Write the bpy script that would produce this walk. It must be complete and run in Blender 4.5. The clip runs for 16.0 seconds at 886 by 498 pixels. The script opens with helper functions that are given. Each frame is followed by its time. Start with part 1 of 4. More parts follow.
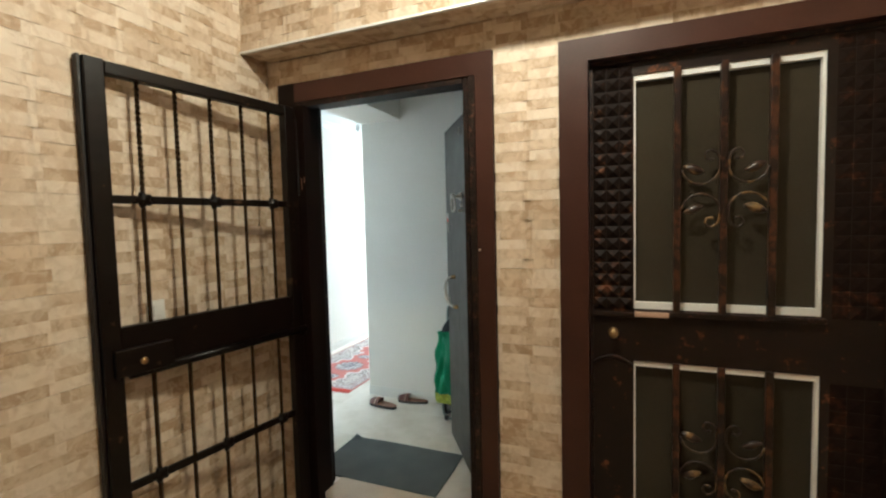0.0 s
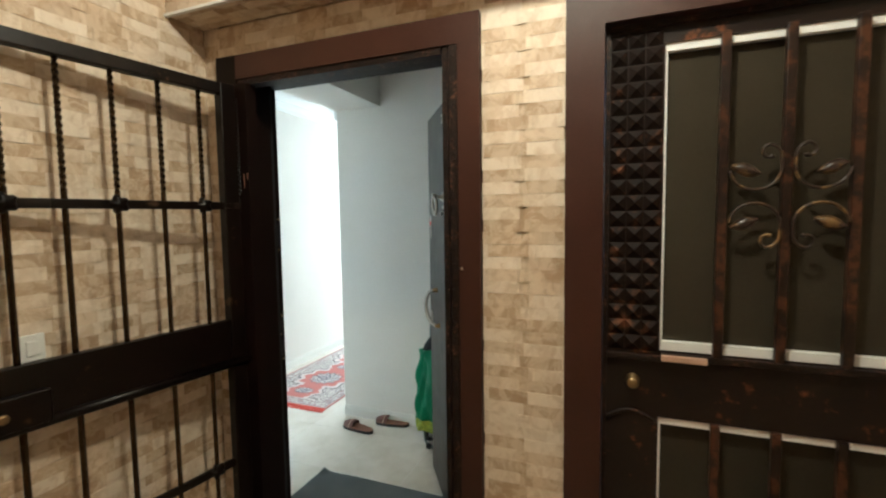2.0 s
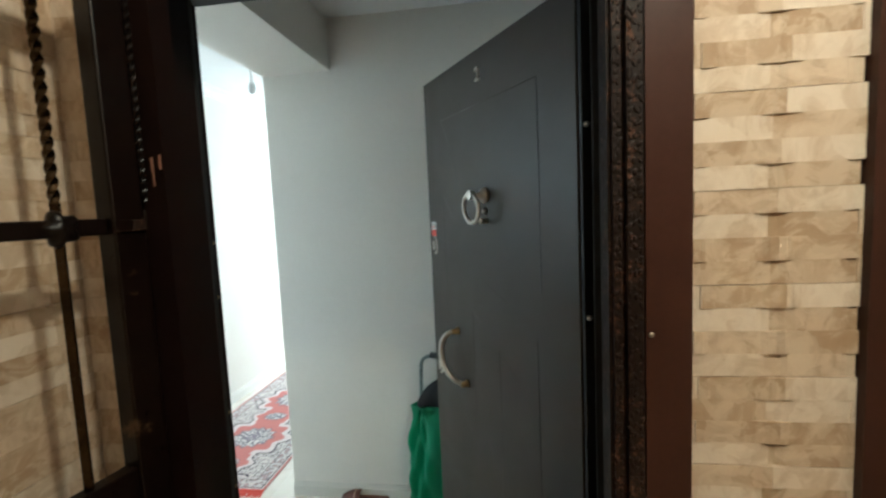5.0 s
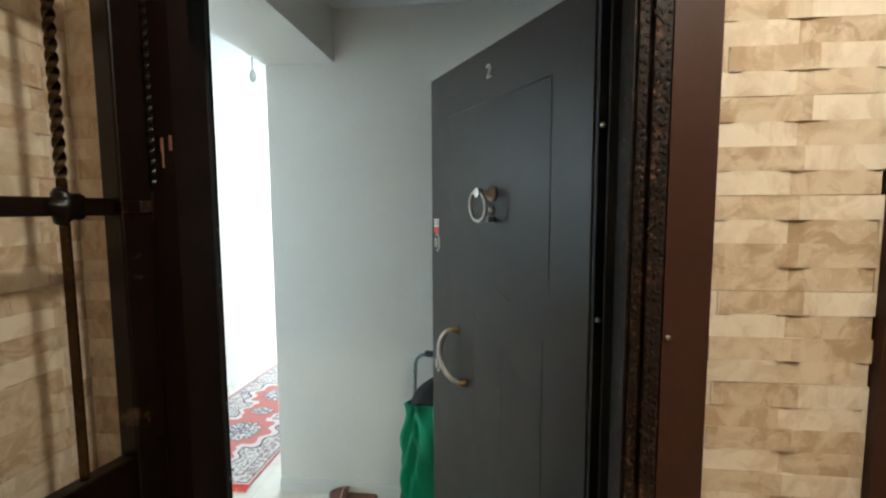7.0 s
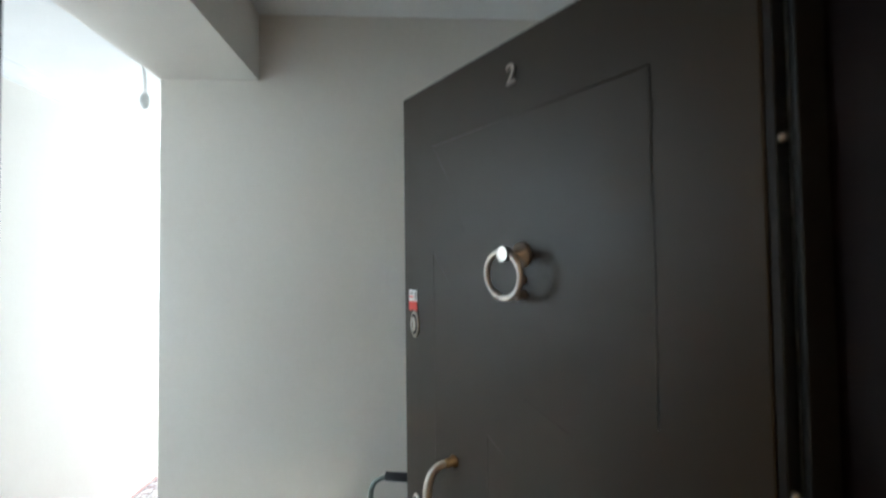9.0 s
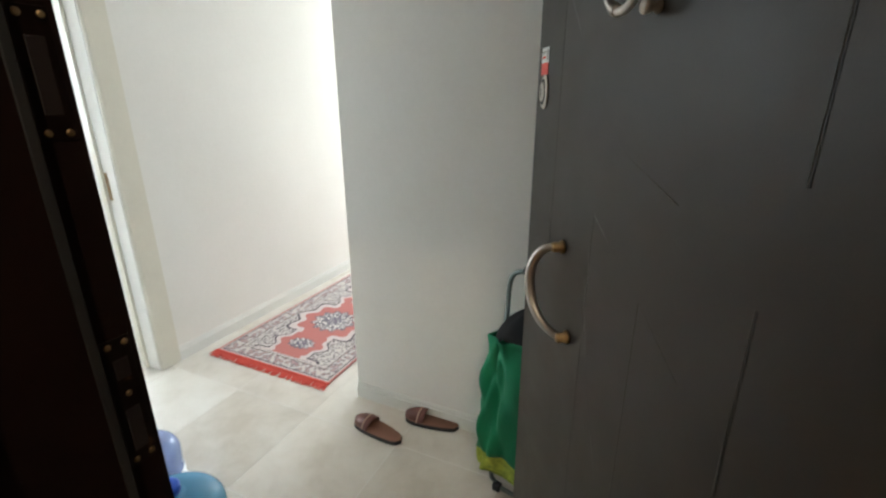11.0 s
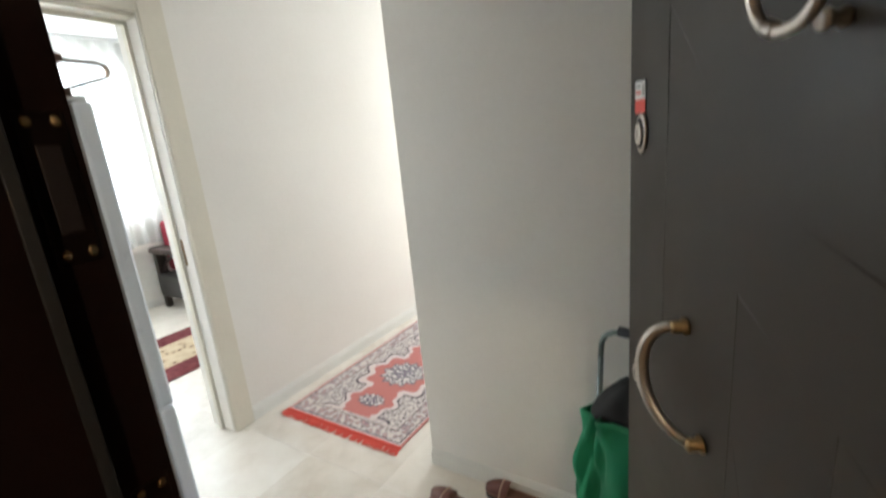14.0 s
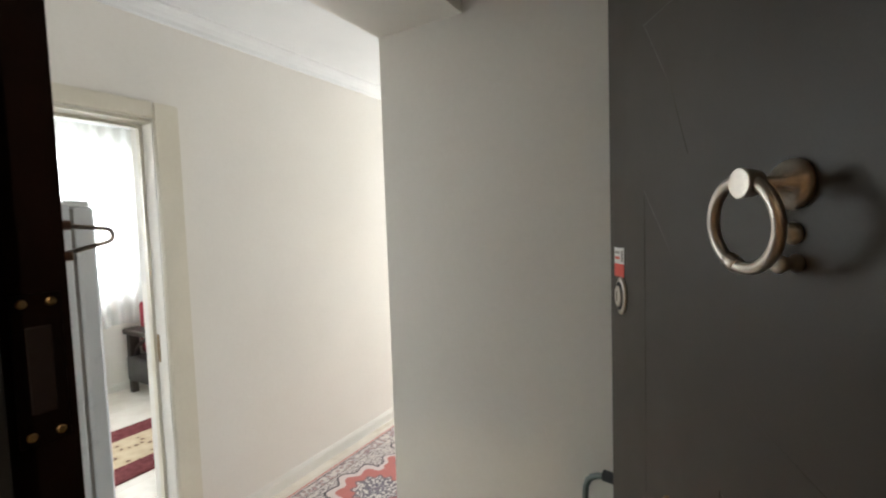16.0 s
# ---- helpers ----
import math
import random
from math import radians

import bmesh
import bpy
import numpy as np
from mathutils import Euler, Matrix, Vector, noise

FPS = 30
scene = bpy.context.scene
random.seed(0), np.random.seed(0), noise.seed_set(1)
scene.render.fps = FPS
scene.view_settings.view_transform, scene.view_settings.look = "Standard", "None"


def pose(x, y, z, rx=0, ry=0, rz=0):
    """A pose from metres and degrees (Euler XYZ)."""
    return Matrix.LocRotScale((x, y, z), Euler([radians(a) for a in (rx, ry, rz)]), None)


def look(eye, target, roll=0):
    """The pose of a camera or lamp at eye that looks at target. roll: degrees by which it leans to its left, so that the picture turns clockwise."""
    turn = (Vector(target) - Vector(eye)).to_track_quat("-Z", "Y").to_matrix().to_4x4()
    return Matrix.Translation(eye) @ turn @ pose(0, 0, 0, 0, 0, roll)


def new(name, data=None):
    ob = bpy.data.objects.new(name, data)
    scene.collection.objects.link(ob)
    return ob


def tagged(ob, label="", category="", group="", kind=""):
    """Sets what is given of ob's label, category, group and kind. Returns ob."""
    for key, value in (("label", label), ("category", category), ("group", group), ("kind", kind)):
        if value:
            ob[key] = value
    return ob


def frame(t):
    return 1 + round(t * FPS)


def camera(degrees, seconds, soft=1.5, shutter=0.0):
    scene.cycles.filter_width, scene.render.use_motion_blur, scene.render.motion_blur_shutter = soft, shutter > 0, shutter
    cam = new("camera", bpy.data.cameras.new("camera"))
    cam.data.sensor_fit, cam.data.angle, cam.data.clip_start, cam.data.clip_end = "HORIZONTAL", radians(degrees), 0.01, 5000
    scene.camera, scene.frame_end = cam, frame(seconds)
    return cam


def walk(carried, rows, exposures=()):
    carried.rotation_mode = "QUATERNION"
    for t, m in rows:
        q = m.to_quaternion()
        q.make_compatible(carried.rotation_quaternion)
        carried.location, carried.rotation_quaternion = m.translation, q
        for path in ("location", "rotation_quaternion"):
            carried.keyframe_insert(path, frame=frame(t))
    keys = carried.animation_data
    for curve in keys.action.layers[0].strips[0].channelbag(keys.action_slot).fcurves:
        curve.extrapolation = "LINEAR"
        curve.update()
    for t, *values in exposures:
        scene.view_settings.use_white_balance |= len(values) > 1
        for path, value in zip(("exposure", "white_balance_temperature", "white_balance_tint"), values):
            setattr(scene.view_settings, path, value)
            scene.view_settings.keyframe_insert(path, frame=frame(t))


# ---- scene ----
cam = camera(89.5, 16.0, soft=2.2, shutter=0.4)
PATH = [
    (0, (1.713, 2.557, 1.504), (0.966, 4.409, 1.389), -1.4),
    (0.5, (1.724, 2.613, 1.497), (1.016, 4.48, 1.379), -0.9),
    (1, (1.753, 2.713, 1.507), (1.073, 4.59, 1.388), -0.4),
    (1.5, (1.743, 2.834, 1.52), (1.043, 4.703, 1.386), -0.4),
    (2, (1.628, 2.98, 1.562), (0.903, 4.838, 1.418), -0.8),
    (2.5, (1.576, 3.179, 1.567), (0.838, 5.032, 1.413), -1.3),
    (3, (1.481, 3.354, 1.551), (0.651, 5.161, 1.339), -1.8),
    (3.5, (1.247, 3.448, 1.577), (0.459, 5.273, 1.359), -1.9),
    (4, (1.094, 3.512, 1.628), (0.451, 5.394, 1.416), -1.8),
    (4.5, (1.043, 3.606, 1.615), (0.409, 5.494, 1.425), -2.0),
    (5, (0.892, 3.598, 1.622), (0.612, 5.57, 1.443), -2.6),
    (5.2, (0.866, 3.585, 1.632), (0.676, 5.568, 1.457), -3.3),
    (7.3, (0.829, 3.617, 1.610), (0.606, 5.597, 1.430), 0.3),
    (7.5, (0.736, 3.681, 1.621), (0.555, 5.668, 1.483), 0.6),
    (8, (0.552, 3.820, 1.741), (0.647, 5.816, 1.805), -1.9),
    (8.5, (0.561, 3.940, 1.744), (0.687, 5.927, 1.929), -1.2),
    (9, (0.611, 4.144, 1.645), (0.731, 6.139, 1.707), -0.7),
    (9.5, (0.6, 4.297, 1.516), (0.664, 6.294, 1.426), -2.0),
    (10, (0.635, 4.379, 1.466), (0.424, 6.352, 1.219), -1.4),
    (10.2, (0.714, 4.347, 1.48), (0.197, 6.249, 1.137), -1.9),
    (12.3, (0.893, 4.305, 1.393), (0.012, 5.942, 0.656), -0.3),
    (12.5, (0.895, 4.312, 1.390), (0.000, 5.941, 0.652), -0.5),
    (13, (0.903, 4.300, 1.424), (-0.052, 5.900, 0.695), -1.2),
    (13.5, (0.796, 4.402, 1.407), (-0.198, 5.980, 0.684), -5.0),
    (14, (0.745, 4.462, 1.505), (-0.312, 6.089, 1.019), -5.6),
    (14.5, (0.74, 4.442, 1.611), (-0.34, 6.107, 1.362), -3.0),
    (15, (0.751, 4.451, 1.634), (-0.318, 6.133, 1.465), -2.6),
    (15.5, (0.756, 4.445, 1.639), (-0.289, 6.145, 1.504), -2.3),
    (16, (0.752, 4.471, 1.631), (-0.266, 6.189, 1.514), -1.9),
]
EXPO = [(0.0, 1.10, 5250, -4), (3.0, 1.02, 5250, -5), (5.0, 0.97, 5250, -5), (7.5, 1.27, 5200, -4), (8.0, 1.48, 5350, -3), (8.5, 1.60, 5350, -1), (9.0, 1.20, 5350, 2), (10.0, 0.84, 5700, 3),
        (12.5, 0.88, 5800, 5), (14.0, 0.76, 6000, 7), (16.0, 0.60, 6200, 8)]
walk(cam, [(t, look(eye, target, roll)) for t, eye, target, roll in PATH], EXPO)

# ---- world and light ----
world = bpy.data.worlds.new("sky")
scene.world = world
world.use_nodes = True
wn = world.node_tree.nodes
sky = wn.new("ShaderNodeTexSky")
sky.sky_type = "NISHITA"
sky.sun_disc = False
sky.sun_elevation, sky.sun_rotation = radians(40), radians(150)
wn["Background"].inputs[1].default_value = 0.12
world.node_tree.links.new(sky.outputs[0], wn["Background"].inputs[0])


def area_lamp(name, m, sx, sy, watts, colour):
    d = bpy.data.lights.new(name, "AREA")
    d.shape, d.size, d.size_y, d.energy, d.color = "RECTANGLE", sx, sy, watts, colour
    ob = new(name, d)
    ob.matrix_world = m
    return ob


area_lamp("room_window_daylight", look((-4.62, 5.45, 1.75), (-3.0, 5.45, 1.6)), 2.8, 1.35, 122, (0.93, 0.97, 1.0))
area_lamp("hall_window_daylight", look((-0.95, 11.48, 1.6), (-0.95, 10.0, 1.5)), 1.0, 1.4, 148, (0.95, 0.98, 1.0))
LAMP = (1.48, 3.58, 2.80)
bulb = bpy.data.lights.new("corridor_bulb", "POINT")
bulb.energy, bulb.color, bulb.shadow_soft_size = 31.5, (1.0, 0.80, 0.57), 0.05
new("corridor_bulb", bulb).location = LAMP


# ---- materials ----
class X:
    """A node value with arithmetic."""

    def __init__(self, nt, s):
        self.nt, self.s = nt, s

    def m(self, op, b=0.0, c=0.0):
        n = self.nt.nodes.new("ShaderNodeMath")
        n.operation = op
        for i, v in enumerate((self, b, c)):
            if isinstance(v, X):
                self.nt.links.new(v.s, n.inputs[i])
            else:
                n.inputs[i].default_value = v
        return X(self.nt, n.outputs[0])

    def __add__(self, b): return self.m("ADD", b)
    def __sub__(self, b): return self.m("SUBTRACT", b)
    def __mul__(self, b): return self.m("MULTIPLY", b)
    def __truediv__(self, b): return self.m("DIVIDE", b)
    def lt(self, b): return self.m("LESS_THAN", b)
    def gt(self, b): return self.m("GREATER_THAN", b)
    def abs(self): return self.m("ABSOLUTE")


class Mat:
    def __init__(self, name, rough=0.6, metal=0.0, spec=0.5):
        self.mat = bpy.data.materials.new(name)
        self.mat.use_nodes = True
        self.nt = self.mat.node_tree
        self.b = self.nt.nodes["Principled BSDF"]
        self.b.inputs["Roughness"].default_value = rough
        self.b.inputs["Metallic"].default_value = metal
        self.b.inputs["Specular IOR Level"].default_value = spec
        self.tc = self.nt.nodes.new("ShaderNodeTexCoord")

    def node(self, kind, **inputs):
        n = self.nt.nodes.new(kind)
        for k, v in inputs.items():
            k = k.replace("_", " ")
            if isinstance(v, X):
                self.nt.links.new(v.s, n.inputs[k])
            else:
                n.inputs[k].default_value = v
        return n

    def coord(self):
        return X(self.nt, self.tc.outputs["Object"])

    def noise(self, scale, detail=4.0, rough=0.55, distortion=0.0, vec=None):
        n = self.node("ShaderNodeTexNoise", Scale=scale, Detail=detail, Roughness=rough, Distortion=distortion, Vector=vec or self.coord())
        return X(self.nt, n.outputs["Fac"])

    def voronoi(self, scale, feature="F1"):
        n = self.node("ShaderNodeTexVoronoi", Scale=scale, Vector=self.coord())
        n.feature = feature
        return X(self.nt, n.outputs["Distance"])

    def ramp(self, fac, stops, constant=False):
        n = self.nt.nodes.new("ShaderNodeValToRGB")
        r = n.color_ramp
        r.interpolation = "CONSTANT" if constant else "LINEAR"
        while len(r.elements) < len(stops):
            r.elements.new(0.5)
        for e, (p, c) in zip(r.elements, stops):
            e.position, e.color = p, (*c, 1)
        self.nt.links.new(fac.s, n.inputs[0])
        return X(self.nt, n.outputs[0])

    def mix(self, fac, a, b, mode="MIX"):
        n = self.nt.nodes.new("ShaderNodeMix")
        n.data_type, n.blend_type = "RGBA", mode
        for i, v in ((0, fac), (6, a), (7, b)):
            if isinstance(v, X):
                self.nt.links.new(v.s, n.inputs[i])
            else:
                n.inputs[i].default_value = v if i == 0 else (*v, 1)
        return X(self.nt, n.outputs[2])

    def put(self, name, x):
        self.nt.links.new(x.s, self.b.inputs[name])
        return self

    def bump(self, h, strength=0.3, distance=0.002):
        n = self.node("ShaderNodeBump", Strength=strength, Distance=distance, Height=h)
        self.nt.links.new(n.outputs[0], self.b.inputs["Normal"])
        return self

    def value(self, v):
        n = self.nt.nodes.new("ShaderNodeValue")
        n.outputs[0].default_value = v
        return X(self.nt, n.outputs[0])


def plain(name, c1, c2, rough=0.6, metal=0.0, fine=120.0, coarse=3.0, bump=0.15, spec=0.5, rvar=0.1):
    k = Mat(name, rough, metal, spec)
    big, small = k.noise(coarse, 3), k.noise(fine, 4)
    k.put("Base Color", k.ramp(big * 0.65 + small * 0.35, [(0.3, c1), (0.7, c2)]))
    k.put("Roughness", k.noise(coarse * 4, 3) * (2 * rvar) + (rough - rvar))
    k.bump(small * 0.6 + big * 0.4, bump, 0.001)
    return k.mat


def stone(name, single, light):
    k = Mat(name, 0.62)
    src = k.nt.nodes.new("ShaderNodeObjectInfo" if single else "ShaderNodeNewGeometry")
    rnd = X(k.nt, src.outputs["Random" if single else "Random Per Island"])
    if light:
        base = k.ramp(rnd, [(0.0, (0.63, 0.515, 0.39)), (0.5, (0.71, 0.60, 0.48)), (1.0, (0.77, 0.67, 0.555))])
        shade, pale = (0.53, 0.40, 0.275), (0.80, 0.70, 0.58)
    else:
        base = k.ramp(rnd, [(0.0, (0.42, 0.295, 0.185)), (0.6, (0.52, 0.385, 0.255)), (1.0, (0.63, 0.495, 0.36))])
        shade, pale = (0.36, 0.235, 0.13), (0.70, 0.58, 0.44)
    place = k.node("ShaderNodeVectorMath", Vector=k.coord())
    place.operation = "ADD"
    off = k.node("ShaderNodeVectorMath", Vector=X(k.nt, k.node("ShaderNodeCombineXYZ", X=rnd, Y=rnd * 3.7, Z=rnd * 2.3).outputs[0]))
    off.operation = "SCALE"
    off.inputs["Scale"].default_value = 11.0
    k.nt.links.new(off.outputs[0], place.inputs[1])
    at = X(k.nt, place.outputs[0])
    cloud = k.noise(16, 6, 0.62, 1.2, at)
    warp = k.node("ShaderNodeVectorMath", Vector=X(k.nt, k.node("ShaderNodeTexNoise", Scale=22.0, Detail=3.0, Vector=at).outputs["Color"]))
    warp.operation = "MULTIPLY_ADD"
    warp.inputs[1].default_value = (0.045, 0.045, 0.045)
    k.nt.links.new(at.s, warp.inputs[2])
    shard = k.node("ShaderNodeTexVoronoi", Scale=19.0, Vector=X(k.nt, warp.outputs[0]))
    tone = X(k.nt, k.node("ShaderNodeRGBToBW", Color=X(k.nt, shard.outputs["Color"])).outputs[0])
    base = k.mix(k.ramp(tone, [(0.50, (0, 0, 0)), (0.66, (1, 1, 1))]) * 0.36, base, shade)
    base = k.mix(k.ramp(tone, [(0.30, (1, 1, 1)), (0.44, (0, 0, 0))]) * 0.34, base, pale)
    veined = k.mix(k.ramp(cloud, [(0.48, (0, 0, 0)), (0.58, (1, 1, 1))]) * 0.6, base, pale)
    veined = k.mix(k.ramp(cloud, [(0.36, (1, 1, 1)), (0.46, (0, 0, 0))]) * 0.5, veined, shade)
    k.put("Base Color", k.mix(k.noise(110, 4, 0.55, 0.0, at) * 0.2, veined, (0.55, 0.43, 0.31)))
    k.put("Roughness", k.noise(30, 3) * 0.3 + 0.42)
    k.bump(k.noise(70, 5) * 0.5 + cloud * 0.8 + tone * 0.4, 0.45, 0.003)
    return k.mat


def worn_brown(name, copper, wear, dark=1.0, spec=0.5, rough=0.22, grain=1.0):
    k = Mat(name, 0.42, 0.0, spec)
    n1, n2 = k.noise(7 * grain, 6, 0.65), k.noise(60, 5, 0.6)
    paint = k.ramp(n1 * 0.6 + n2 * 0.4, [(0.3, (0.020 * dark, 0.010 * dark, 0.007 * dark)), (0.75, (0.058 * dark, 0.024 * dark, 0.014 * dark))])
    w = k.ramp(n1 * 0.55 + k.noise(25 * grain, 4) * 0.45, [(wear, (0, 0, 0)), (wear + 0.08, (1, 1, 1))])
    k.put("Base Color", k.mix(w, paint, copper))
    k.put("Roughness", n2 * 0.32 + rough)
    k.put("Metallic", w * 0.5)
    k.bump(n2 * 0.5 + n1 * 0.5, 0.35, 0.002)
    return k.mat


def carpet_mat(name):
    k = Mat(name, 0.95, 0.0, 0.1)
    sep = k.nt.nodes.new("ShaderNodeSeparateXYZ")
    k.nt.links.new(k.tc.outputs["Object"], sep.inputs[0])
    x, y = X(k.nt, sep.outputs[0]), X(k.nt, sep.outputs[1])
    ax = x.abs()
    edge = (ax * -1.0 + 0.425).m("MINIMUM", y)
    busy = k.voronoi(62) * 0.8 + k.noise(95, 2) * 0.55
    cream, black, red = (0.62, 0.56, 0.52), (0.035, 0.028, 0.045), (0.50, 0.145, 0.120)
    field = k.ramp(busy, [(0.0, cream), (0.42, (0.44, 0.36, 0.36)), (0.50, (0.10, 0.08, 0.10)), (0.58, black), (0.66, cream)])
    border = k.ramp(k.voronoi(34) * 0.9 + k.noise(60, 2) * 0.5, [(0.0, (0.70, 0.63, 0.57)), (0.48, (0.45, 0.27, 0.26)), (0.60, (0.16, 0.12, 0.14)), (0.78, cream)])
    lobes = []
    for mid, half_x, half_y, n, depth in ((0.275, 0.150, 0.140, 8.0, 0.10), (0.605, 0.225, 0.235, 10.0, 0.10)):
        v = (y - mid).m("WRAP", 0.33, -0.33)
        ang = (v / half_y).m("ARCTAN2", x / half_x)
        wob = (ang * n).m("COSINE") * depth + 1.0
        lobes.append((((x / half_x).m("POWER", 2.0) + (v / half_y).m("POWER", 2.0)).m("SQRT") / wob, v, ang))
    rr = lobes[0][0].m("MINIMUM", lobes[1][0])
    speck = k.ramp(k.voronoi(60) + k.noise(90, 1) * 0.3, [(0.0, (0.70, 0.50, 0.46)), (0.30, red), (1.0, red)])
    rose = k.ramp(k.voronoi(52) + k.noise(80, 1) * 0.4, [(0.0, (0.75, 0.72, 0.66)), (0.62, (0.68, 0.63, 0.58)), (0.74, (0.14, 0.13, 0.16))])
    col = k.mix(rr.lt(1.27) * y.gt(0.128), field, (0.05, 0.04, 0.055))
    col = k.mix(rr.lt(1.20) * y.gt(0.128), col, (0.66, 0.57, 0.54))
    col = k.mix(rr.lt(0.99) * y.gt(0.128), col, speck)
    for (q, v, ang), sx, sy in ((lobes[0], 0.075, 0.050), (lobes[1], 0.125, 0.115)):
        r2 = ((x / sx).m("POWER", 2.0) + (v / sy).m("POWER", 2.0)).m("SQRT") / ((ang * 12.0).m("COSINE") * 0.10 + 1.0)
        col = k.mix(r2.lt(1.22), col, (0.22, 0.12, 0.13))
        col = k.mix(r2.lt(1.1), col, rose)
        col = k.mix(r2.lt(0.40) * r2.gt(0.28) * 0.75, col, (0.10, 0.09, 0.15))
        col = k.mix(r2.lt(0.16) * 0.8, col, (0.12, 0.10, 0.15))
    col = k.mix(edge.lt(0.118), col, (0.62, 0.54, 0.50))
    col = k.mix(edge.lt(0.108), col, (0.05, 0.04, 0.05))
    col = k.mix(edge.lt(0.102), col, border)
    col = k.mix(edge.lt(0.03), col, (0.07, 0.05, 0.06))
    col = k.mix(edge.lt(0.022), col, (0.60, 0.50, 0.46))
    col = k.mix((ax * -1.0 + 0.425).lt(0.012), col, red)
    k.put("Base Color", k.mix(k.noise(220, 2) * 0.35, col, (0.42, 0.36, 0.35)))
    k.bump(k.noise(350, 2), 0.5, 0.003)
    return k.mat


def rug_mat(name):
    k = Mat(name, 0.95, 0.0, 0.1)
    sep = k.nt.nodes.new("ShaderNodeSeparateXYZ")
    k.nt.links.new(k.tc.outputs["Object"], sep.inputs[0])
    ax = X(k.nt, sep.outputs[0]).abs()
    beige = k.ramp(k.voronoi(15) + k.noise(40, 2) * 0.25, [(0.0, (0.09, 0.05, 0.045)), (0.33, (0.12, 0.07, 0.05)), (0.40, (0.42, 0.33, 0.22)), (1.0, (0.50, 0.41, 0.28))])
    wine = k.ramp(k.noise(20, 4), [(0.3, (0.09, 0.018, 0.022)), (0.7, (0.17, 0.05, 0.05))])
    k.put("Base Color", k.mix(ax.gt(0.23), beige, wine))
    k.bump(k.noise(300, 2), 0.5, 0.003)
    return k.mat


def tile_mat(name):
    k = Mat(name, 0.28, 0.0, 0.5)
    n = k.noise(5, 6, 0.6, 0.3)
    info = k.nt.nodes.new("ShaderNodeObjectInfo")
    tone = k.ramp(n * 0.8 + X(k.nt, info.outputs["Random"]) * 0.2, [(0.3, (0.50, 0.44, 0.36)), (0.5, (0.63, 0.575, 0.50)), (0.75, (0.72, 0.68, 0.61))])
    k.put("Base Color", k.mix(k.noise(45, 4) * 0.3, tone, (0.60, 0.54, 0.46)))
    k.put("Roughness", n * 0.25 + 0.2)
    k.bump(n, 0.08, 0.001)
    return k.mat


def glassy(name, colour, rough, alpha_mix):
    k = Mat(name, rough)
    k.b.inputs["Base Color"].default_value = (*colour, 1)
    k.b.inputs["Transmission Weight"].default_value = alpha_mix
    k.b.inputs["IOR"].default_value = 1.35
    return k.mat


def sheer_mat(name):
    k = Mat(name, 0.9)
    nt = k.nt
    tr, tl, df, mx, m2 = (nt.nodes.new("ShaderNode" + n) for n in ("BsdfTransparent", "BsdfTranslucent", "BsdfDiffuse", "MixShader", "MixShader"))
    for n in (tl, df):
        n.inputs[0].default_value = (0.78, 0.78, 0.75, 1)
    weave = k.noise(400, 1) * 0.15 + 0.12
    nt.links.new(weave.s, m2.inputs[0])
    mx.inputs[0].default_value = 0.35
    nt.links.new(tl.outputs[0], mx.inputs[1])
    nt.links.new(df.outputs[0], mx.inputs[2])
    nt.links.new(mx.outputs[0], m2.inputs[1])
    nt.links.new(tr.outputs[0], m2.inputs[2])
    nt.links.new(m2.outputs[0], nt.nodes["Material Output"].inputs[0])
    return k.mat


STONE1 = [stone("dark_split_stone_piece", True, False), stone("light_split_stone_piece", True, True)]
STONEN = [stone("dark_split_stone", False, False), stone("light_split_stone", False, True)]
GROUT = plain("stone_grout", (0.36, 0.27, 0.18), (0.44, 0.34, 0.23), 0.9, bump=0.4)
BROWN = plain("brown_frame_paint", (0.033, 0.0105, 0.0060), (0.049, 0.0165, 0.0095), 0.46, coarse=5, bump=0.12, spec=0.30)
WORN = worn_brown("worn_dark_brown_metal", (0.20, 0.075, 0.032), 0.565, 0.28, 0.3)
CARVED = worn_brown("carved_worn_moulding", (0.105, 0.052, 0.032), 0.55, 0.30, 0.22, 0.38, 4.0)
IRON = worn_brown("dark_wrought_iron", (0.11, 0.065, 0.036), 0.60, 0.11, 0.22, 0.18)
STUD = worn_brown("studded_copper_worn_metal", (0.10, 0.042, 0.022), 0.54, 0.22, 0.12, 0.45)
BARS = worn_brown("copper_rubbed_bar", (0.095, 0.042, 0.023), 0.49, 0.36, 0.3)
# darker copy of STUD: the right side's shade is put into its colour
SHADY = worn_brown("shaded_studded_metal", (0.045, 0.017, 0.010), 0.54, 0.25, 0.12, 0.45)
TWIST = plain("rubbed_twisted_iron", (0.050, 0.033, 0.018), (0.100, 0.066, 0.036), 0.24, 1.0, coarse=30, bump=0.1)
BRONZE = worn_brown("bronzed_scroll_metal", (0.22, 0.135, 0.055), 0.50, 0.6)
BLACK = plain("black_paint", (0.006, 0.004, 0.004), (0.014, 0.008, 0.007), 0.5)
# jamb paint; on the left stile it stands in for shade on the brown
JAMB = plain("dark_jamb_shaded_stile", (0.0050, 0.0024, 0.0018), (0.010, 0.0046, 0.0034), 0.45, coarse=4, spec=0.11)
LEAF = plain("taupe_door_laminate", (0.0330, 0.0255, 0.0165), (0.0440, 0.0340, 0.0222), 0.47, fine=300, coarse=2, bump=0.06, spec=0.32)
GROOVE = plain("door_groove", (0.019, 0.015, 0.011), (0.026, 0.021, 0.015), 0.6)
GASKET = plain("black_gasket", (0.006, 0.006, 0.006), (0.012, 0.012, 0.012), 0.6)
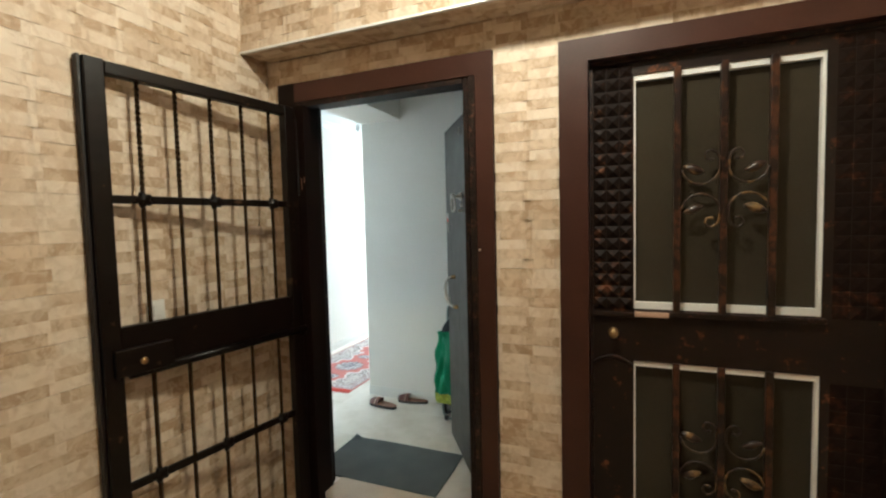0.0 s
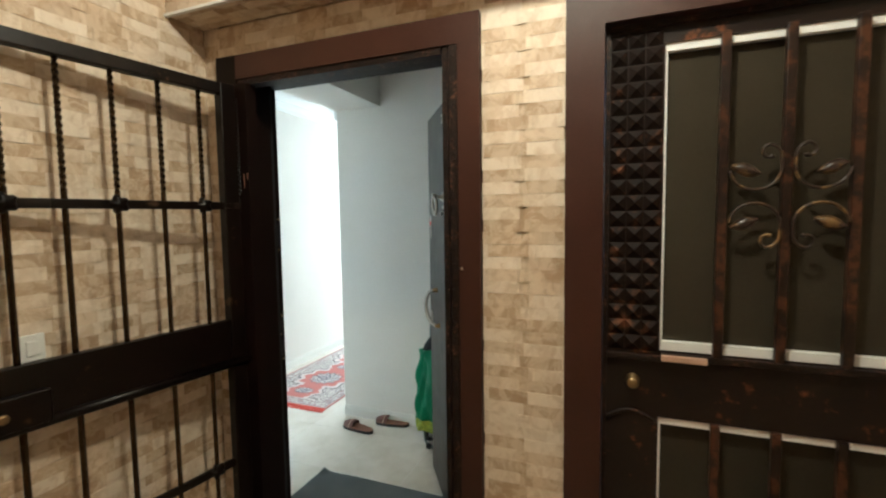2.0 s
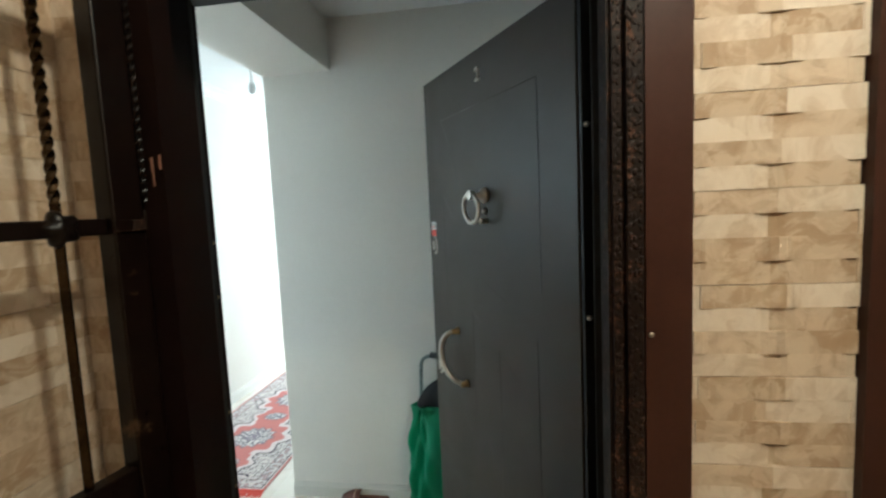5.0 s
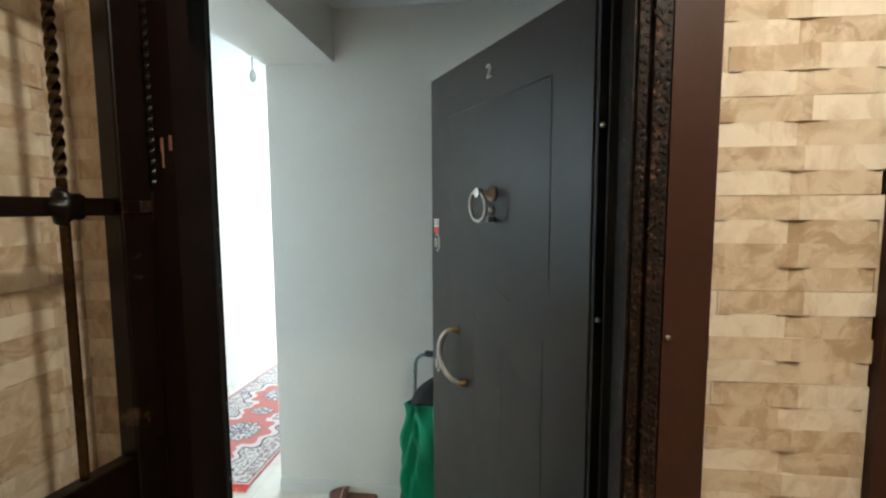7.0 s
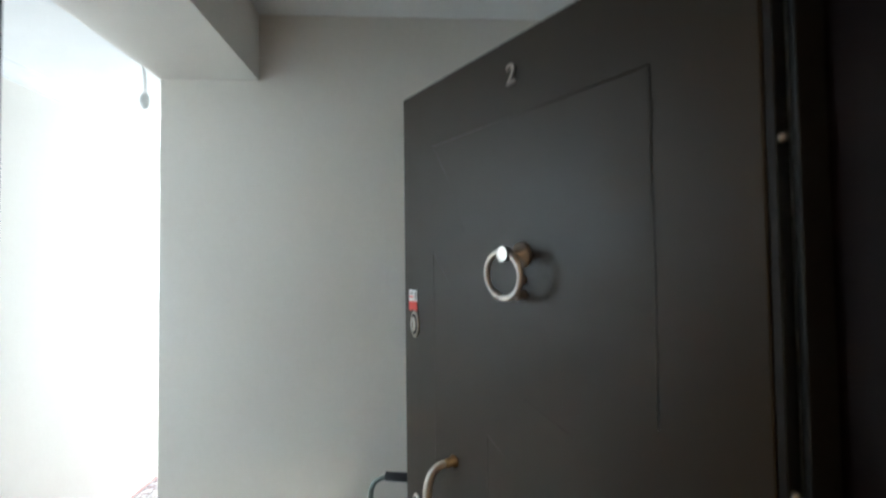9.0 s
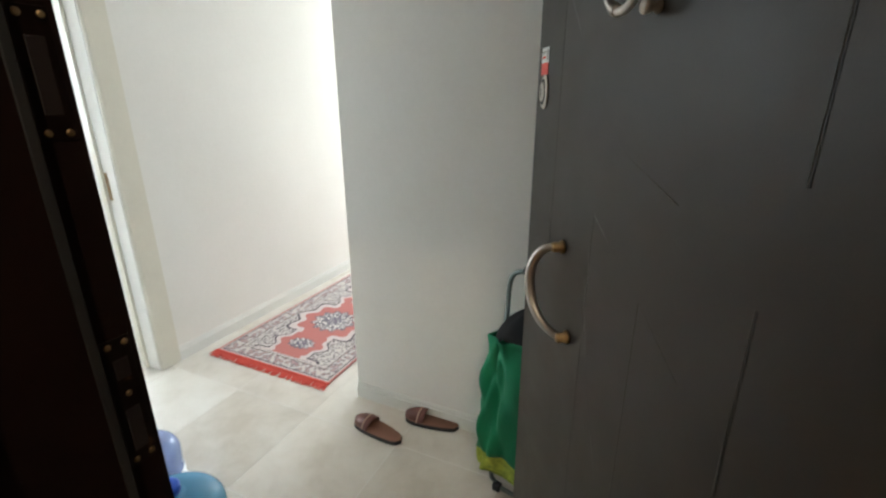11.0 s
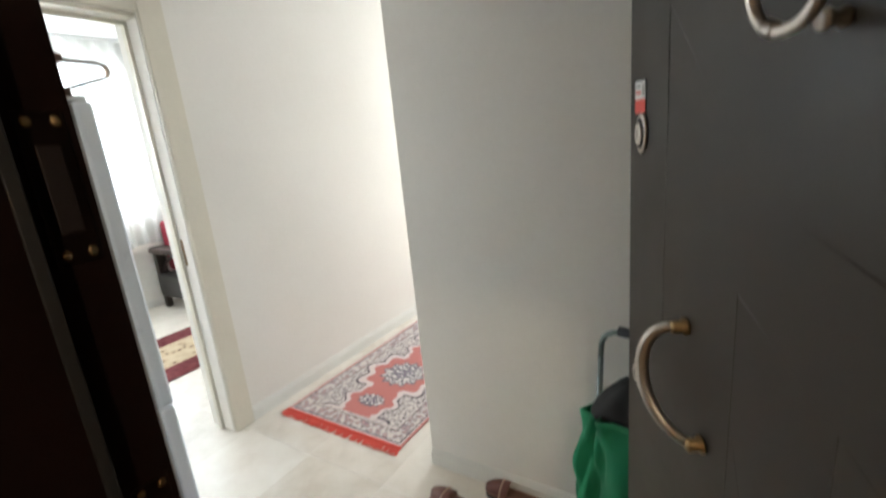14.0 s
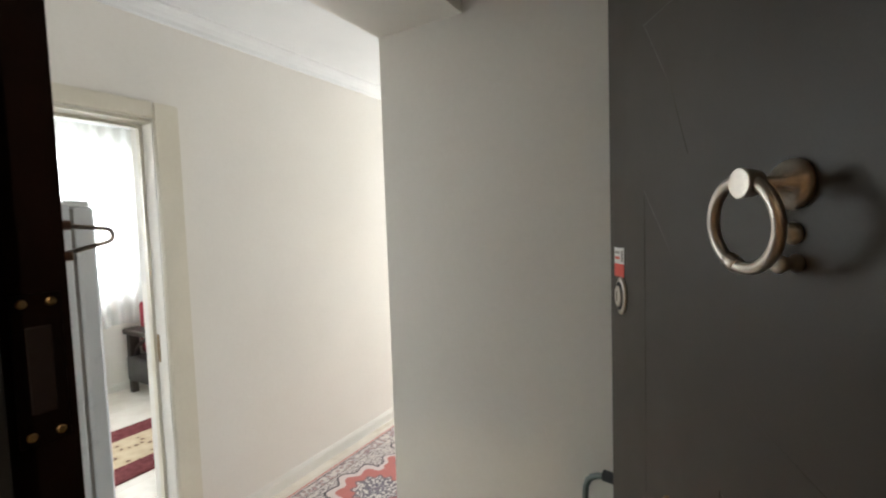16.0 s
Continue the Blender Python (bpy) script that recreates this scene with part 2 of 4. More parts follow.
NICKEL = plain("brushed_nickel", (0.42, 0.38, 0.33), (0.58, 0.53, 0.47), 0.40, 1.0, fine=200, bump=0.05)
BRASS = plain("dull_brass", (0.30, 0.20, 0.10), (0.42, 0.30, 0.15), 0.4, 1.0, bump=0.05)
STEEL = plain("grey_steel_tube", (0.16, 0.19, 0.18), (0.25, 0.28, 0.27), 0.35, 0.8, bump=0.05)
WALLW = plain("white_wall_paint", (0.755, 0.72, 0.66), (0.81, 0.775, 0.72), 0.75, fine=60, coarse=1.2, bump=0.12)
CEIL = plain("white_ceiling_paint", (0.74, 0.74, 0.73), (0.80, 0.80, 0.79), 0.85, fine=80, bump=0.1)
TRIMW = plain("cream_door_paint", (0.66, 0.61, 0.50), (0.72, 0.67, 0.56), 0.35, fine=50, bump=0.06)
SKIRT = plain("white_skirting", (0.70, 0.68, 0.63), (0.78, 0.76, 0.71), 0.4, bump=0.06)
WHITE = plain("white_plastic", (0.74, 0.74, 0.72), (0.80, 0.80, 0.78), 0.35, bump=0.03)
PVC = plain("white_pvc", (0.80, 0.80, 0.80), (0.86, 0.86, 0.86), 0.4, bump=0.03)
FRIDGE = plain("white_enamel", (0.66, 0.67, 0.68), (0.72, 0.73, 0.74), 0.3, bump=0.03)
SMOKED = plain("smoked_panel_glass", (0.032, 0.026, 0.017), (0.043, 0.035, 0.023), 0.35, coarse=2, bump=0.02, spec=0.15)
TILE = tile_mat("beige_floor_tile")
GROUTT = plain("tile_grout", (0.70, 0.67, 0.62), (0.78, 0.75, 0.70), 0.8)
LANDING = plain("landing_floor", (0.42, 0.33, 0.24), (0.55, 0.45, 0.34), 0.4, coarse=6)
MATG = plain("grey_rubber_mat", (0.062, 0.071, 0.074), (0.098, 0.108, 0.112), 0.85, fine=260, coarse=6, bump=0.5)
CARPET, RUG = carpet_mat("patterned_carpet"), rug_mat("floral_rug")
FRINGE = plain("red_fringe", (0.50, 0.05, 0.035), (0.68, 0.10, 0.07), 0.95, bump=0.4)
SOLE = plain("tan_sole", (0.17, 0.078, 0.048), (0.25, 0.120, 0.075), 0.6, fine=300, bump=0.3)
STRAP = plain("brown_leather", (0.100, 0.034, 0.024), (0.17, 0.060, 0.042), 0.45, fine=250, bump=0.3)
PIPING = plain("pale_piping", (0.42, 0.27, 0.20), (0.55, 0.37, 0.28), 0.6)
GREEN = plain("green_nylon", (0.006, 0.165, 0.070), (0.013, 0.27, 0.115), 0.55, fine=400, bump=0.3)
BLKCLOTH = plain("black_cloth", (0.008, 0.008, 0.009), (0.018, 0.018, 0.02), 0.85, fine=300, bump=0.4)
LIME = plain("lime_print_nylon", (0.16, 0.22, 0.02), (0.50, 0.55, 0.05), 0.6, fine=70, coarse=40, bump=0.3)
RUBBER = plain("black_rubber", (0.010, 0.010, 0.011), (0.022, 0.022, 0.024), 0.7)
BLUEP = glassy("blue_bottle_plastic", (0.22, 0.56, 0.86), 0.12, 0.45)
VIOLETP = glassy("violet_blue_bottle_plastic", (0.50, 0.58, 0.90), 0.12, 0.6)
CAPB = plain("blue_cap", (0.01, 0.08, 0.50), (0.02, 0.11, 0.62), 0.4)
PANE = glassy("clear_pane", (1, 1, 1), 0.02, 1.0)
SHEER = sheer_mat("sheer_curtain")
SOFA = plain("dark_leather", (0.020, 0.018, 0.017), (0.045, 0.040, 0.038), 0.5, fine=150, bump=0.3)
CUSH = plain("crimson_cushion", (0.20, 0.012, 0.022), (0.34, 0.025, 0.045), 0.9, fine=250, bump=0.4)
PINK = plain("magenta_cushion", (0.50, 0.03, 0.16), (0.62, 0.06, 0.24), 0.9, fine=250, bump=0.4)
REDP = plain("red_sticker", (0.66, 0.06, 0.035), (0.74, 0.09, 0.05), 0.5)
GREYP = plain("grey_print", (0.30, 0.28, 0.26), (0.40, 0.38, 0.35), 0.5)
DARKW = plain("dark_wood_foot", (0.03, 0.02, 0.015), (0.05, 0.035, 0.025), 0.5)
GLOBE = bpy.data.materials.new("lit_lamp_glass")
GLOBE.use_nodes = True
_p = GLOBE.node_tree.nodes["Principled BSDF"]
_p.inputs["Emission Color"].default_value, _p.inputs["Emission Strength"].default_value = (1.0, 0.72, 0.42, 1), 6.0


# ---- building helpers ----
def obj(name, bm, material, smooth=False):
    me = bpy.data.meshes.new(name)
    bm.normal_update()
    bm.to_mesh(me)
    bm.free()
    me.materials.append(material)
    if smooth:
        me.polygons.foreach_set("use_smooth", [True] * len(me.polygons))
    return new(name, me)


def part(name, bm, material, parent, label="", smooth=False):
    ob = obj(name, bm, material, smooth)
    ob.parent = parent
    return tagged(ob, label)


def thing(name, x, y, z, rz=0.0, label="", category="", group=""):
    ob = new(name)
    ob.empty_display_size = 0.1
    ob.matrix_world = pose(x, y, z, 0, 0, rz)
    return tagged(ob, label, category, group)


def structure(name, bm, material, label):
    return tagged(obj(name, bm, material), label, name.split("_")[0], "", "structure")


def box(b, x0, x1, y0, y1, z0, z1):
    m = Matrix.Translation(((x0 + x1) / 2, (y0 + y1) / 2, (z0 + z1) / 2)) @ Matrix.Diagonal((x1 - x0, y1 - y0, z1 - z0, 1))
    bmesh.ops.create_cube(b, size=1, matrix=m)
    return b


def boxes(*rows):
    b = bmesh.new()
    for r in rows:
        box(b, *r)
    return b


def rbox(x0, x1, y0, y1, z0, z1, r=0.003, seg=2):
    b = boxes((x0, x1, y0, y1, z0, z1))
    bmesh.ops.bevel(b, geom=b.edges[:], offset=r, segments=seg, affect="EDGES", profile=0.5)
    return b


def tube(points, r, seg=10, b=None, closed=False):
    """A round tube along points; r may be a number or one radius for each point."""
    b = b or bmesh.new()
    pts = [Vector(p) for p in points]
    n = len(pts)
    up, rings = None, []
    for i, p in enumerate(pts):
        a = pts[(i - 1) % n] if closed or i else p
        c = pts[(i + 1) % n] if closed or i < n - 1 else p
        d = (c - a).normalized()
        if up is None:
            up = Vector((0, 0, 1)) if abs(d.z) < 0.9 else Vector((1, 0, 0))
        up = (up - d * up.dot(d)).normalized()
        s = d.cross(up)
        rad = r[i] if isinstance(r, (list, tuple)) else r
        rings.append([b.verts.new(p + (up * math.cos(q) + s * math.sin(q)) * rad) for q in (2 * math.pi * k / seg for k in range(seg))])
    for i in range(n if closed else n - 1):
        A, B = rings[i], rings[(i + 1) % n]
        for k in range(seg):
            b.faces.new((A[k], A[(k + 1) % seg], B[(k + 1) % seg], B[k]))
    if not closed:
        b.faces.new(rings[0][::-1])
        b.faces.new(rings[-1])
    bmesh.ops.recalc_face_normals(b, faces=b.faces[:])
    return b


def lathe(profile, seg=40, ripple=None):
    b = bmesh.new()
    rings = []
    for r, z in profile:
        rings.append([b.verts.new((r * math.cos(a), r * math.sin(a), z)) for a in (2 * math.pi * k / seg for k in range(seg))])
    for A, B in zip(rings, rings[1:]):
        for k in range(seg):
            b.faces.new((A[k], A[(k + 1) % seg], B[(k + 1) % seg], B[k]))
    b.faces.new(rings[0][::-1])
    b.faces.new(rings[-1])
    return b


def moved(b, m):
    bmesh.ops.transform(b, matrix=m, verts=b.verts[:])
    return b


def sheet(f, nu, nv, thick=0.0):
    """A grid of f(u, v), 0 to 1, closed to a slab where thick is given."""
    b = bmesh.new()
    g = [[b.verts.new(f(i / nu, j / nv)) for j in range(nv + 1)] for i in range(nu + 1)]
    for i in range(nu):
        for j in range(nv):
            b.faces.new((g[i][j], g[i + 1][j], g[i + 1][j + 1], g[i][j + 1]))
    if thick:
        b.normal_update()
        bmesh.ops.solidify(b, geom=b.faces[:], thickness=thick)
    bmesh.ops.recalc_face_normals(b, faces=b.faces[:])
    return b


def twisted_bar(z0, z1, w, turns, steps):
    b = bmesh.new()
    rings = []
    for i in range(steps + 1):
        f = i / steps
        a = turns * 2 * math.pi * f
        rings.append([b.verts.new((w * math.cos(a + q), w * math.sin(a + q), z0 + (z1 - z0) * f)) for q in (k * math.pi / 2 for k in range(4))])
    for A, B in zip(rings, rings[1:]):
        for k in range(4):
            b.faces.new((A[k], A[(k + 1) % 4], B[(k + 1) % 4], B[k]))
    b.faces.new(rings[0][::-1])
    b.faces.new(rings[-1])
    return b


# ---- large structure: the landing ----
YD = 4.425          # face of the wall with the doors
YI = 4.70           # its inner face
HC = 2.72           # ceiling of the flat
HL = 2.93           # ceiling of the landing
XR, YB = 2.80, 0.60  # closing walls of the landing
wall_west = structure("wall_west", boxes((-0.2, -0.008, YB - 0.2, YD + 0.03, 0, HL)), GROUT, "landing wall clad in beige split-stone blocks")
wall_east = structure("wall_east", boxes((XR + 0.001, XR + 0.2, YB - 0.2, YD + 0.004, 0, HL)), GROUT, "landing wall clad in beige split stone")
wall_south = structure("wall_south", boxes((-0.2, XR + 0.2, YB - 0.4, YB - 0.2, 0, HL)), GROUT, "landing wall behind the doors clad in beige stone")
wall_north = structure("wall_north", boxes((-0.008, 0.075, YD + 0.006, YI, 0, HL), (1.208, 1.475, YD + 0.006, YI, 0, HL), (2.64, XR + 0.2, YD + 0.006, YI, 0, HL),
                                           (0.075, 1.208, YD + 0.006, YI, 2.235, HL), (1.475, 2.64, YD + 0.006, YI, 2.235, HL)), GROUT,
                       "door wall clad in beige split-stone blocks")
structure("floor_landing", boxes((-0.2, XR + 0.2, YB - 0.4, YI - 0.04, -0.12, -0.004)), LANDING, "beige stone floor of the stair landing")
structure("ceiling_landing", boxes((-0.2, XR + 0.2, YB - 0.4, YD, HL, HL + 0.15)), CEIL, "white painted ceiling of the landing")
beam_north = structure("beam_north", boxes((-0.008, XR, 4.262, YD + 0.006, 2.358, HL)), GROUT, "stone-clad beam above the two doors")
structure("trim_beam_edge", boxes((0.0, XR, 4.2455, 4.2615, 2.3415, 2.3515)), PVC, "thin pale metal corner strip under the beam")

# ---- large structure: the flat ----
XC, YW, XV, XH = -0.375, 5.925, 1.235, -1.54
YE = 9.3
YH = 11.5   # end of the hall
structure("floor_flat", boxes((-4.9, XV + 0.2, YI - 0.04, YH + 0.3, -0.12, -0.0008)), GROUTT, "pale grout bed under the floor tiles")
structure("ceiling_flat", boxes((-4.9, XV + 0.2, YI - 0.3, YH + 0.3, HC, HC + 0.15)), CEIL, "white painted ceiling")
structure("wall_vestibule", boxes((XC, XV + 0.2, YW, YW + 0.15, 0, HC)), WALLW, "off-white painted wall facing the entrance")
structure("wall_vestibule_side", boxes((XV, XV + 0.2, YI, YW, 0, HC)), WALLW, "off-white painted wall beside the entrance door")
structure("wall_hall_side", boxes((XC, XC + 0.15, YW + 0.15, YH, 0, HC)), WALLW, "off-white painted wall of the hall")
structure("wall_entrance_inside", boxes((XH - 0.2, -0.008, 4.55, YI, 0, HC)), WALLW, "off-white wall left of the entrance, inside")
structure("wall_hall", boxes((XH - 0.2, XH, YI, 4.80, 0, HC), (XH - 0.2, XH, 4.80, 5.640, 2.17, HC), (XH - 0.2, XH, 5.640, YH + 0.2, 0, HC)), WALLW,
          "white painted hall wall with a doorway")
structure("wall_hall_end", boxes((XH, -1.42, YH, YH + 0.2, 0, HC), (-0.48, XC + 0.15, YH, YH + 0.2, 0, HC), (-1.42, -0.48, YH, YH + 0.2, 0, 0.9),
                                 (-1.42, -0.48, YH, YH + 0.2, 2.3, HC)), WALLW, "white end wall of the hall with a window")
structure("ceiling_vestibule", boxes((0.001, XV, YI, YW - 0.001, 2.636, HC - 0.001)), CEIL, "white lowered ceiling over the entrance")
structure("beam_vestibule", boxes((XC, 0.0, YI, YW, 2.372, HC)), WALLW, "off-white painted ceiling beam across the entrance hall")
structure("wall_room_window", boxes((-4.70, -4.50, 3.6, 4.02, 0, HC), (-4.70, -4.50, 6.88, YE, 0, HC), (-4.70, -4.50, 4.02, 6.88, 0, 1.08), (-4.70, -4.50, 4.02, 6.88, 2.45, HC)),
          WALLW, "cream painted wall with the window")
structure("wall_room_south", boxes((-4.70, XH - 0.2, 3.5, 3.7, 0, HC)), WALLW, "plain white wall of the living room")
structure("wall_room_north", boxes((-4.70, XH - 0.2, YE - 0.6, YE - 0.4, 0, HC)), WALLW, "plain white wall of the living room")
structure("ceiling_room", boxes((-4.9, XH - 0.2, 3.5, YI - 0.3, HC, HC + 0.15)), CEIL, "white ceiling of the living room")
structure("floor_room", boxes((-4.9, XH - 0.2, 3.5, YI - 0.04, -0.12, -0.006)), GROUTT, "pale tiled floor of the living room")


def skirting(name, x0, x1, y0, y1, along, side):
    """A skirting board with a stepped top; along 'x' or 'y', side: the sign of its outward normal."""
    b = bmesh.new()
    for d, z0, z1 in ((0.015, 0.0, 0.062), (0.010, 0.062, 0.074), (0.006, 0.074, 0.082)):
        if along == "y":
            box(b, min(x0, x0 + side * d), max(x0, x0 + side * d), y0, y1, z0, z1)
        else:
            box(b, x0, x1, min(y0, y0 + side * d), max(y0, y0 + side * d), z0, z1)
    return structure(name, b, SKIRT, "white moulded skirting board along the wall")


skirting("baseboard_hall", XH, 0, 5.762, YH, "y", 1)
skirting("baseboard_vestibule", XC, XV, YW, 0, "x", -1)
skirting("baseboard_room", -4.5, 0, 3.7, YE - 0.6, "y", 1)


def cornice(name, x0, y0, y1, side):
    b = bmesh.new()
    prof = [(0.0, -0.075), (0.012, -0.07), (0.018, -0.05), (0.035, -0.03), (0.055, -0.018), (0.072, -0.012), (0.078, 0.0)]
    rows = [[b.verts.new((x0 + side * d, y, HC + z)) for d, z in prof] for y in (y0, y1)]
    for i in range(len(prof) - 1):
        b.faces.new((rows[0][i], rows[0][i + 1], rows[1][i + 1], rows[1][i]))
    back = [b.verts.new((x0, y, HC)) for y in (y0, y1)]
    b.faces.new(rows[0] + [back[0]])
    b.faces.new(rows[1][::-1] + [back[1]])
    bmesh.ops.recalc_face_normals(b, faces=b.faces[:])
    return structure(name, b, CEIL, "white plaster cornice along the ceiling")


cornice("trim_cornice_hall", XH, YI, YH, 1)

# doorway of the living room: lining and casing
door_room = structure("door_room", boxes((XH - 0.2, XH - 0.002, 5.642, 5.657, 0, 2.172), (XH - 0.2, XH - 0.002, 4.78, 4.798, 0, 2.172), (XH - 0.2, XH - 0.002, 4.798, 5.642, 2.155, 2.172)), TRIMW,
                      "cream painted open doorway lining")
for nm, rows in (("casing", ((XH, XH + 0.022, 5.642, 5.760, 0, 2.25),)), ("casing", ((XH, XH + 0.022, 4.72, 4.798, 0, 2.25),)), ("casing", ((XH, XH + 0.022, 4.798, 5.642, 2.172, 2.25),))):
    b = boxes(*rows)
    bmesh.ops.bevel(b, geom=b.edges[:], offset=0.006, segments=2, affect="EDGES")
    part(nm, b, TRIMW, door_room)
part("stop", boxes((XH - 0.12, XH - 0.09, 5.625, 5.641, 0, 2.155)), TRIMW, door_room)
part("stop", boxes((XH - 0.12, XH - 0.09, 4.80, 5.625, 2.138, 2.1545)), TRIMW, door_room)
part("strike_plate", boxes((XH - 0.085, XH - 0.062, 5.6385, 5.6415, 0.98, 1.12)), BRASS, door_room, "dull brass strike plate")


def window(name, x0, x1, y0, y1, z0, z1, along, label):
    """A pvc window with two sashes in an opening."""
    w = 0.055
    mid = (y0 + y1) / 2 if along == "y" else (x0 + x1) / 2
    def row(a0, a1, c0, c1):
        return (x0, x1, a0, a1, c0, c1) if along == "y" else (a0, a1, y0, y1, c0, c1)
    A0, A1 = (y0, y1) if along == "y" else (x0, x1)
    win = structure(name, boxes(row(A0, A1, z0, z0 + w), row(A0, A1, z1 - w, z1), row(A0, A0 + w, z0 + w, z1 - w), row(A1 - w, A1, z0 + w, z1 - w),
                                row(mid - w / 2, mid + w / 2, z0 + w, z1 - w)), PVC, label)
    for a0, a1 in ((A0 + w, mid - w / 2), (mid + w / 2, A1 - w)):
        r = list(row(a0, a1, z0 + w, z1 - w))
        i = 0 if along == "y" else 2
        c = (r[i] + r[i + 1]) / 2
        r[i], r[i + 1] = c - 0.004, c + 0.004
        p = part("pane", boxes(r), PANE, win)
        p.visible_shadow = False
    return win


window("window_1", -4.64, -4.58, 4.02, 6.88, 1.08, 2.45, "y", "white two-sash window behind a sheer curtain")
window("window_2", -1.42, -0.48, YH + 0.07, YH + 0.13, 0.9, 2.3, "x", "white two-sash window at the hall end")
structure("ground", boxes((-300, 300, -300, 300, -4.2, -4.0)), plain("ground_earth", (0.10, 0.09, 0.07), (0.16, 0.14, 0.11), 0.9, coarse=0.2), "pale earth ground outside below the windows")

# ---- entrance frame ----
door_1 = structure("door_1", boxes((1.130, 1.206, 4.405, 4.470, 0, 2.222), (0.1805, 1.130, 4.405, 4.470, 2.128, 2.222), (0.079, 0.1805, 4.405, 4.470, 2.2225, 2.2235)), BROWN,
                   "brown painted steel frame round the entrance")
b = bmesh.new()
for x, x1, y in ((1.071, 1.1295, 4.420), (1.078, 1.093, 4.412), (1.101, 1.128, 4.407)):
    box(b, x, x1, y, 4.47 if x < 1.075 else 4.4205, 0, 2.127)
jig = random.Random(3)
for x, y, n in ((1.082, 4.412, 110), (1.089, 4.412, 130), (1.105, 4.407, 150), (1.114, 4.407, 95), (1.123, 4.407, 140)):
    for i in range(n):
        z = 0.01 + (i + jig.uniform(-0.35, 0.35)) * 2.1 / n
        bmesh.ops.create_icosphere(b, subdivisions=1, radius=jig.uniform(0.003, 0.0054), matrix=Matrix.Translation((x + jig.uniform(-0.0018, 0.0018), y, z)) @ Matrix.Rotation(jig.uniform(-0.7, 0.7), 4, "Y") @ Matrix.Diagonal((0.9, 0.5, jig.uniform(1.1, 2.4), 1)))
part("carved_moulding", b, CARVED, door_1, "dark carved moulding, worn to copper")
b = boxes((0.182, 1.070, 4.412, 4.47, 2.104, 2.127))
for i in range(90):
    bmesh.ops.create_icosphere(b, subdivisions=1, radius=jig.uniform(0.003, 0.0055), matrix=Matrix.Translation((0.20 + i * 0.0096, 4.412, 2.116 + jig.uniform(-0.004, 0.004))) @ Matrix.Diagonal((1.7, 0.5, 0.9, 1)))
part("carved_moulding", b, CARVED, door_1, "dark carved moulding, worn to copper")
# left stile of the brown frame, the gate's shade put into its colour
part("stile", boxes((0.079, 0.180, 4.405, 4.470, 0, 2.222), (0.180, 0.243, 4.390, 4.445, 0, 2.1035)), JAMB, door_1, "frame stile behind the gate hinges, shaded almost black by colour")
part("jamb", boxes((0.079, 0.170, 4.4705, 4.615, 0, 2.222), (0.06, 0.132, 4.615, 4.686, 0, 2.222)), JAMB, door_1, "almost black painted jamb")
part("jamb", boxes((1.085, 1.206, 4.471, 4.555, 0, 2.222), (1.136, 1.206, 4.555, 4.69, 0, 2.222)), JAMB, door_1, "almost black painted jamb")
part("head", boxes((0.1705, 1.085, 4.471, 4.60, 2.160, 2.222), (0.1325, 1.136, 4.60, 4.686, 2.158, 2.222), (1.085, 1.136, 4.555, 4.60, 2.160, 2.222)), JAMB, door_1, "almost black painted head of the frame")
for x, z, w in ((0.2185, 1.718, 0.006), (0.236, 1.722, 0.006), (0.2195, 1.690, 0.004)):
    part("screw_mark", rbox(x - w / 2, x + w / 2, 4.3885, 4.3905, z, z + 0.028, 0.0009), SOLE, door_1, "chipped pale screw mark")
part("seal", rbox(0.160, 0.172, 4.603, 4.6165, 0.02, 2.14, 0.002), GASKET, door_1)
# added filler: hides the bright side wall and keeps the hinge gap dark
part("seal", rbox(1.095, 1.1355, 4.676, 4.690, 0.022, 2.157, 0.002), GASKET, door_1, "added black filler strip closing the gap beside the hinges")
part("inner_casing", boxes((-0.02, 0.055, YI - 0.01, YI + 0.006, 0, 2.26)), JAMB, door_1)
part("threshold", rbox(0.165, 1.11, 4.46, 4.70, -0.004, 0.022, 0.004), LANDING, door_1, "beige stone threshold")
for z0, z1, slots in ((0.880, 1.110, ((0.905, 0.985), (1.040, 1.075))), (1.407, 1.570, ((1.440, 1.535),))):
    part("strike_plate", rbox(0.1315, 0.1345, 4.634, 4.678, z0, z1, 0.001), IRON, door_1, "dark metal strike plate with slots")
    for s0, s1 in slots:
        part("slot", rbox(0.132, 0.1355, 4.645, 4.668, s0, s1, 0.0015), BLACK, door_1)
    marks = [(y, z) for z in (z0 + 0.010, z1 - 0.010) for y in (4.644, 4.669)] + ([(4.657, 1.012)] if len(slots) > 1 else [])
    for y, z in marks:
        part("screw", moved(lathe([(0.0052, 0), (0.0045, 0.0018), (0.002, 0.0022)], 12), pose(0.1345, y, z, 0, 90, 0)), BRASS, door_1, "", True)
part("screw", moved(lathe([(0.0052, 0), (0.0045, 0.002), (0.002, 0.0026)], 12), pose(1.139, 4.405, 1.386, 90, 0, 0)), NICKEL, door_1, "", True)
# ---- entrance leaf ----
HX, HY, EX, EY = 1.082, 4.668, 0.577, 5.452
LEN = math.hypot(EX - HX, EY - HY)
leaf = thing("entrance_door", HX, HY, 0.0, math.degrees(math.atan2(EY - HY, EX - HX)), "taupe steel entrance door standing open, with knocker", "door")
# local x runs from the hinge to the free edge; local +y is the outer face
part("slab", rbox(0.032, LEN, -0.062, 0.0, 0.012, 2.125, 0.003), LEAF, leaf)
part("edge_strip", rbox(0.020, 0.032, -0.055, -0.004, 0.012, 2.125, 0.002), GASKET, leaf, "black rubber strip on the hinge edge")


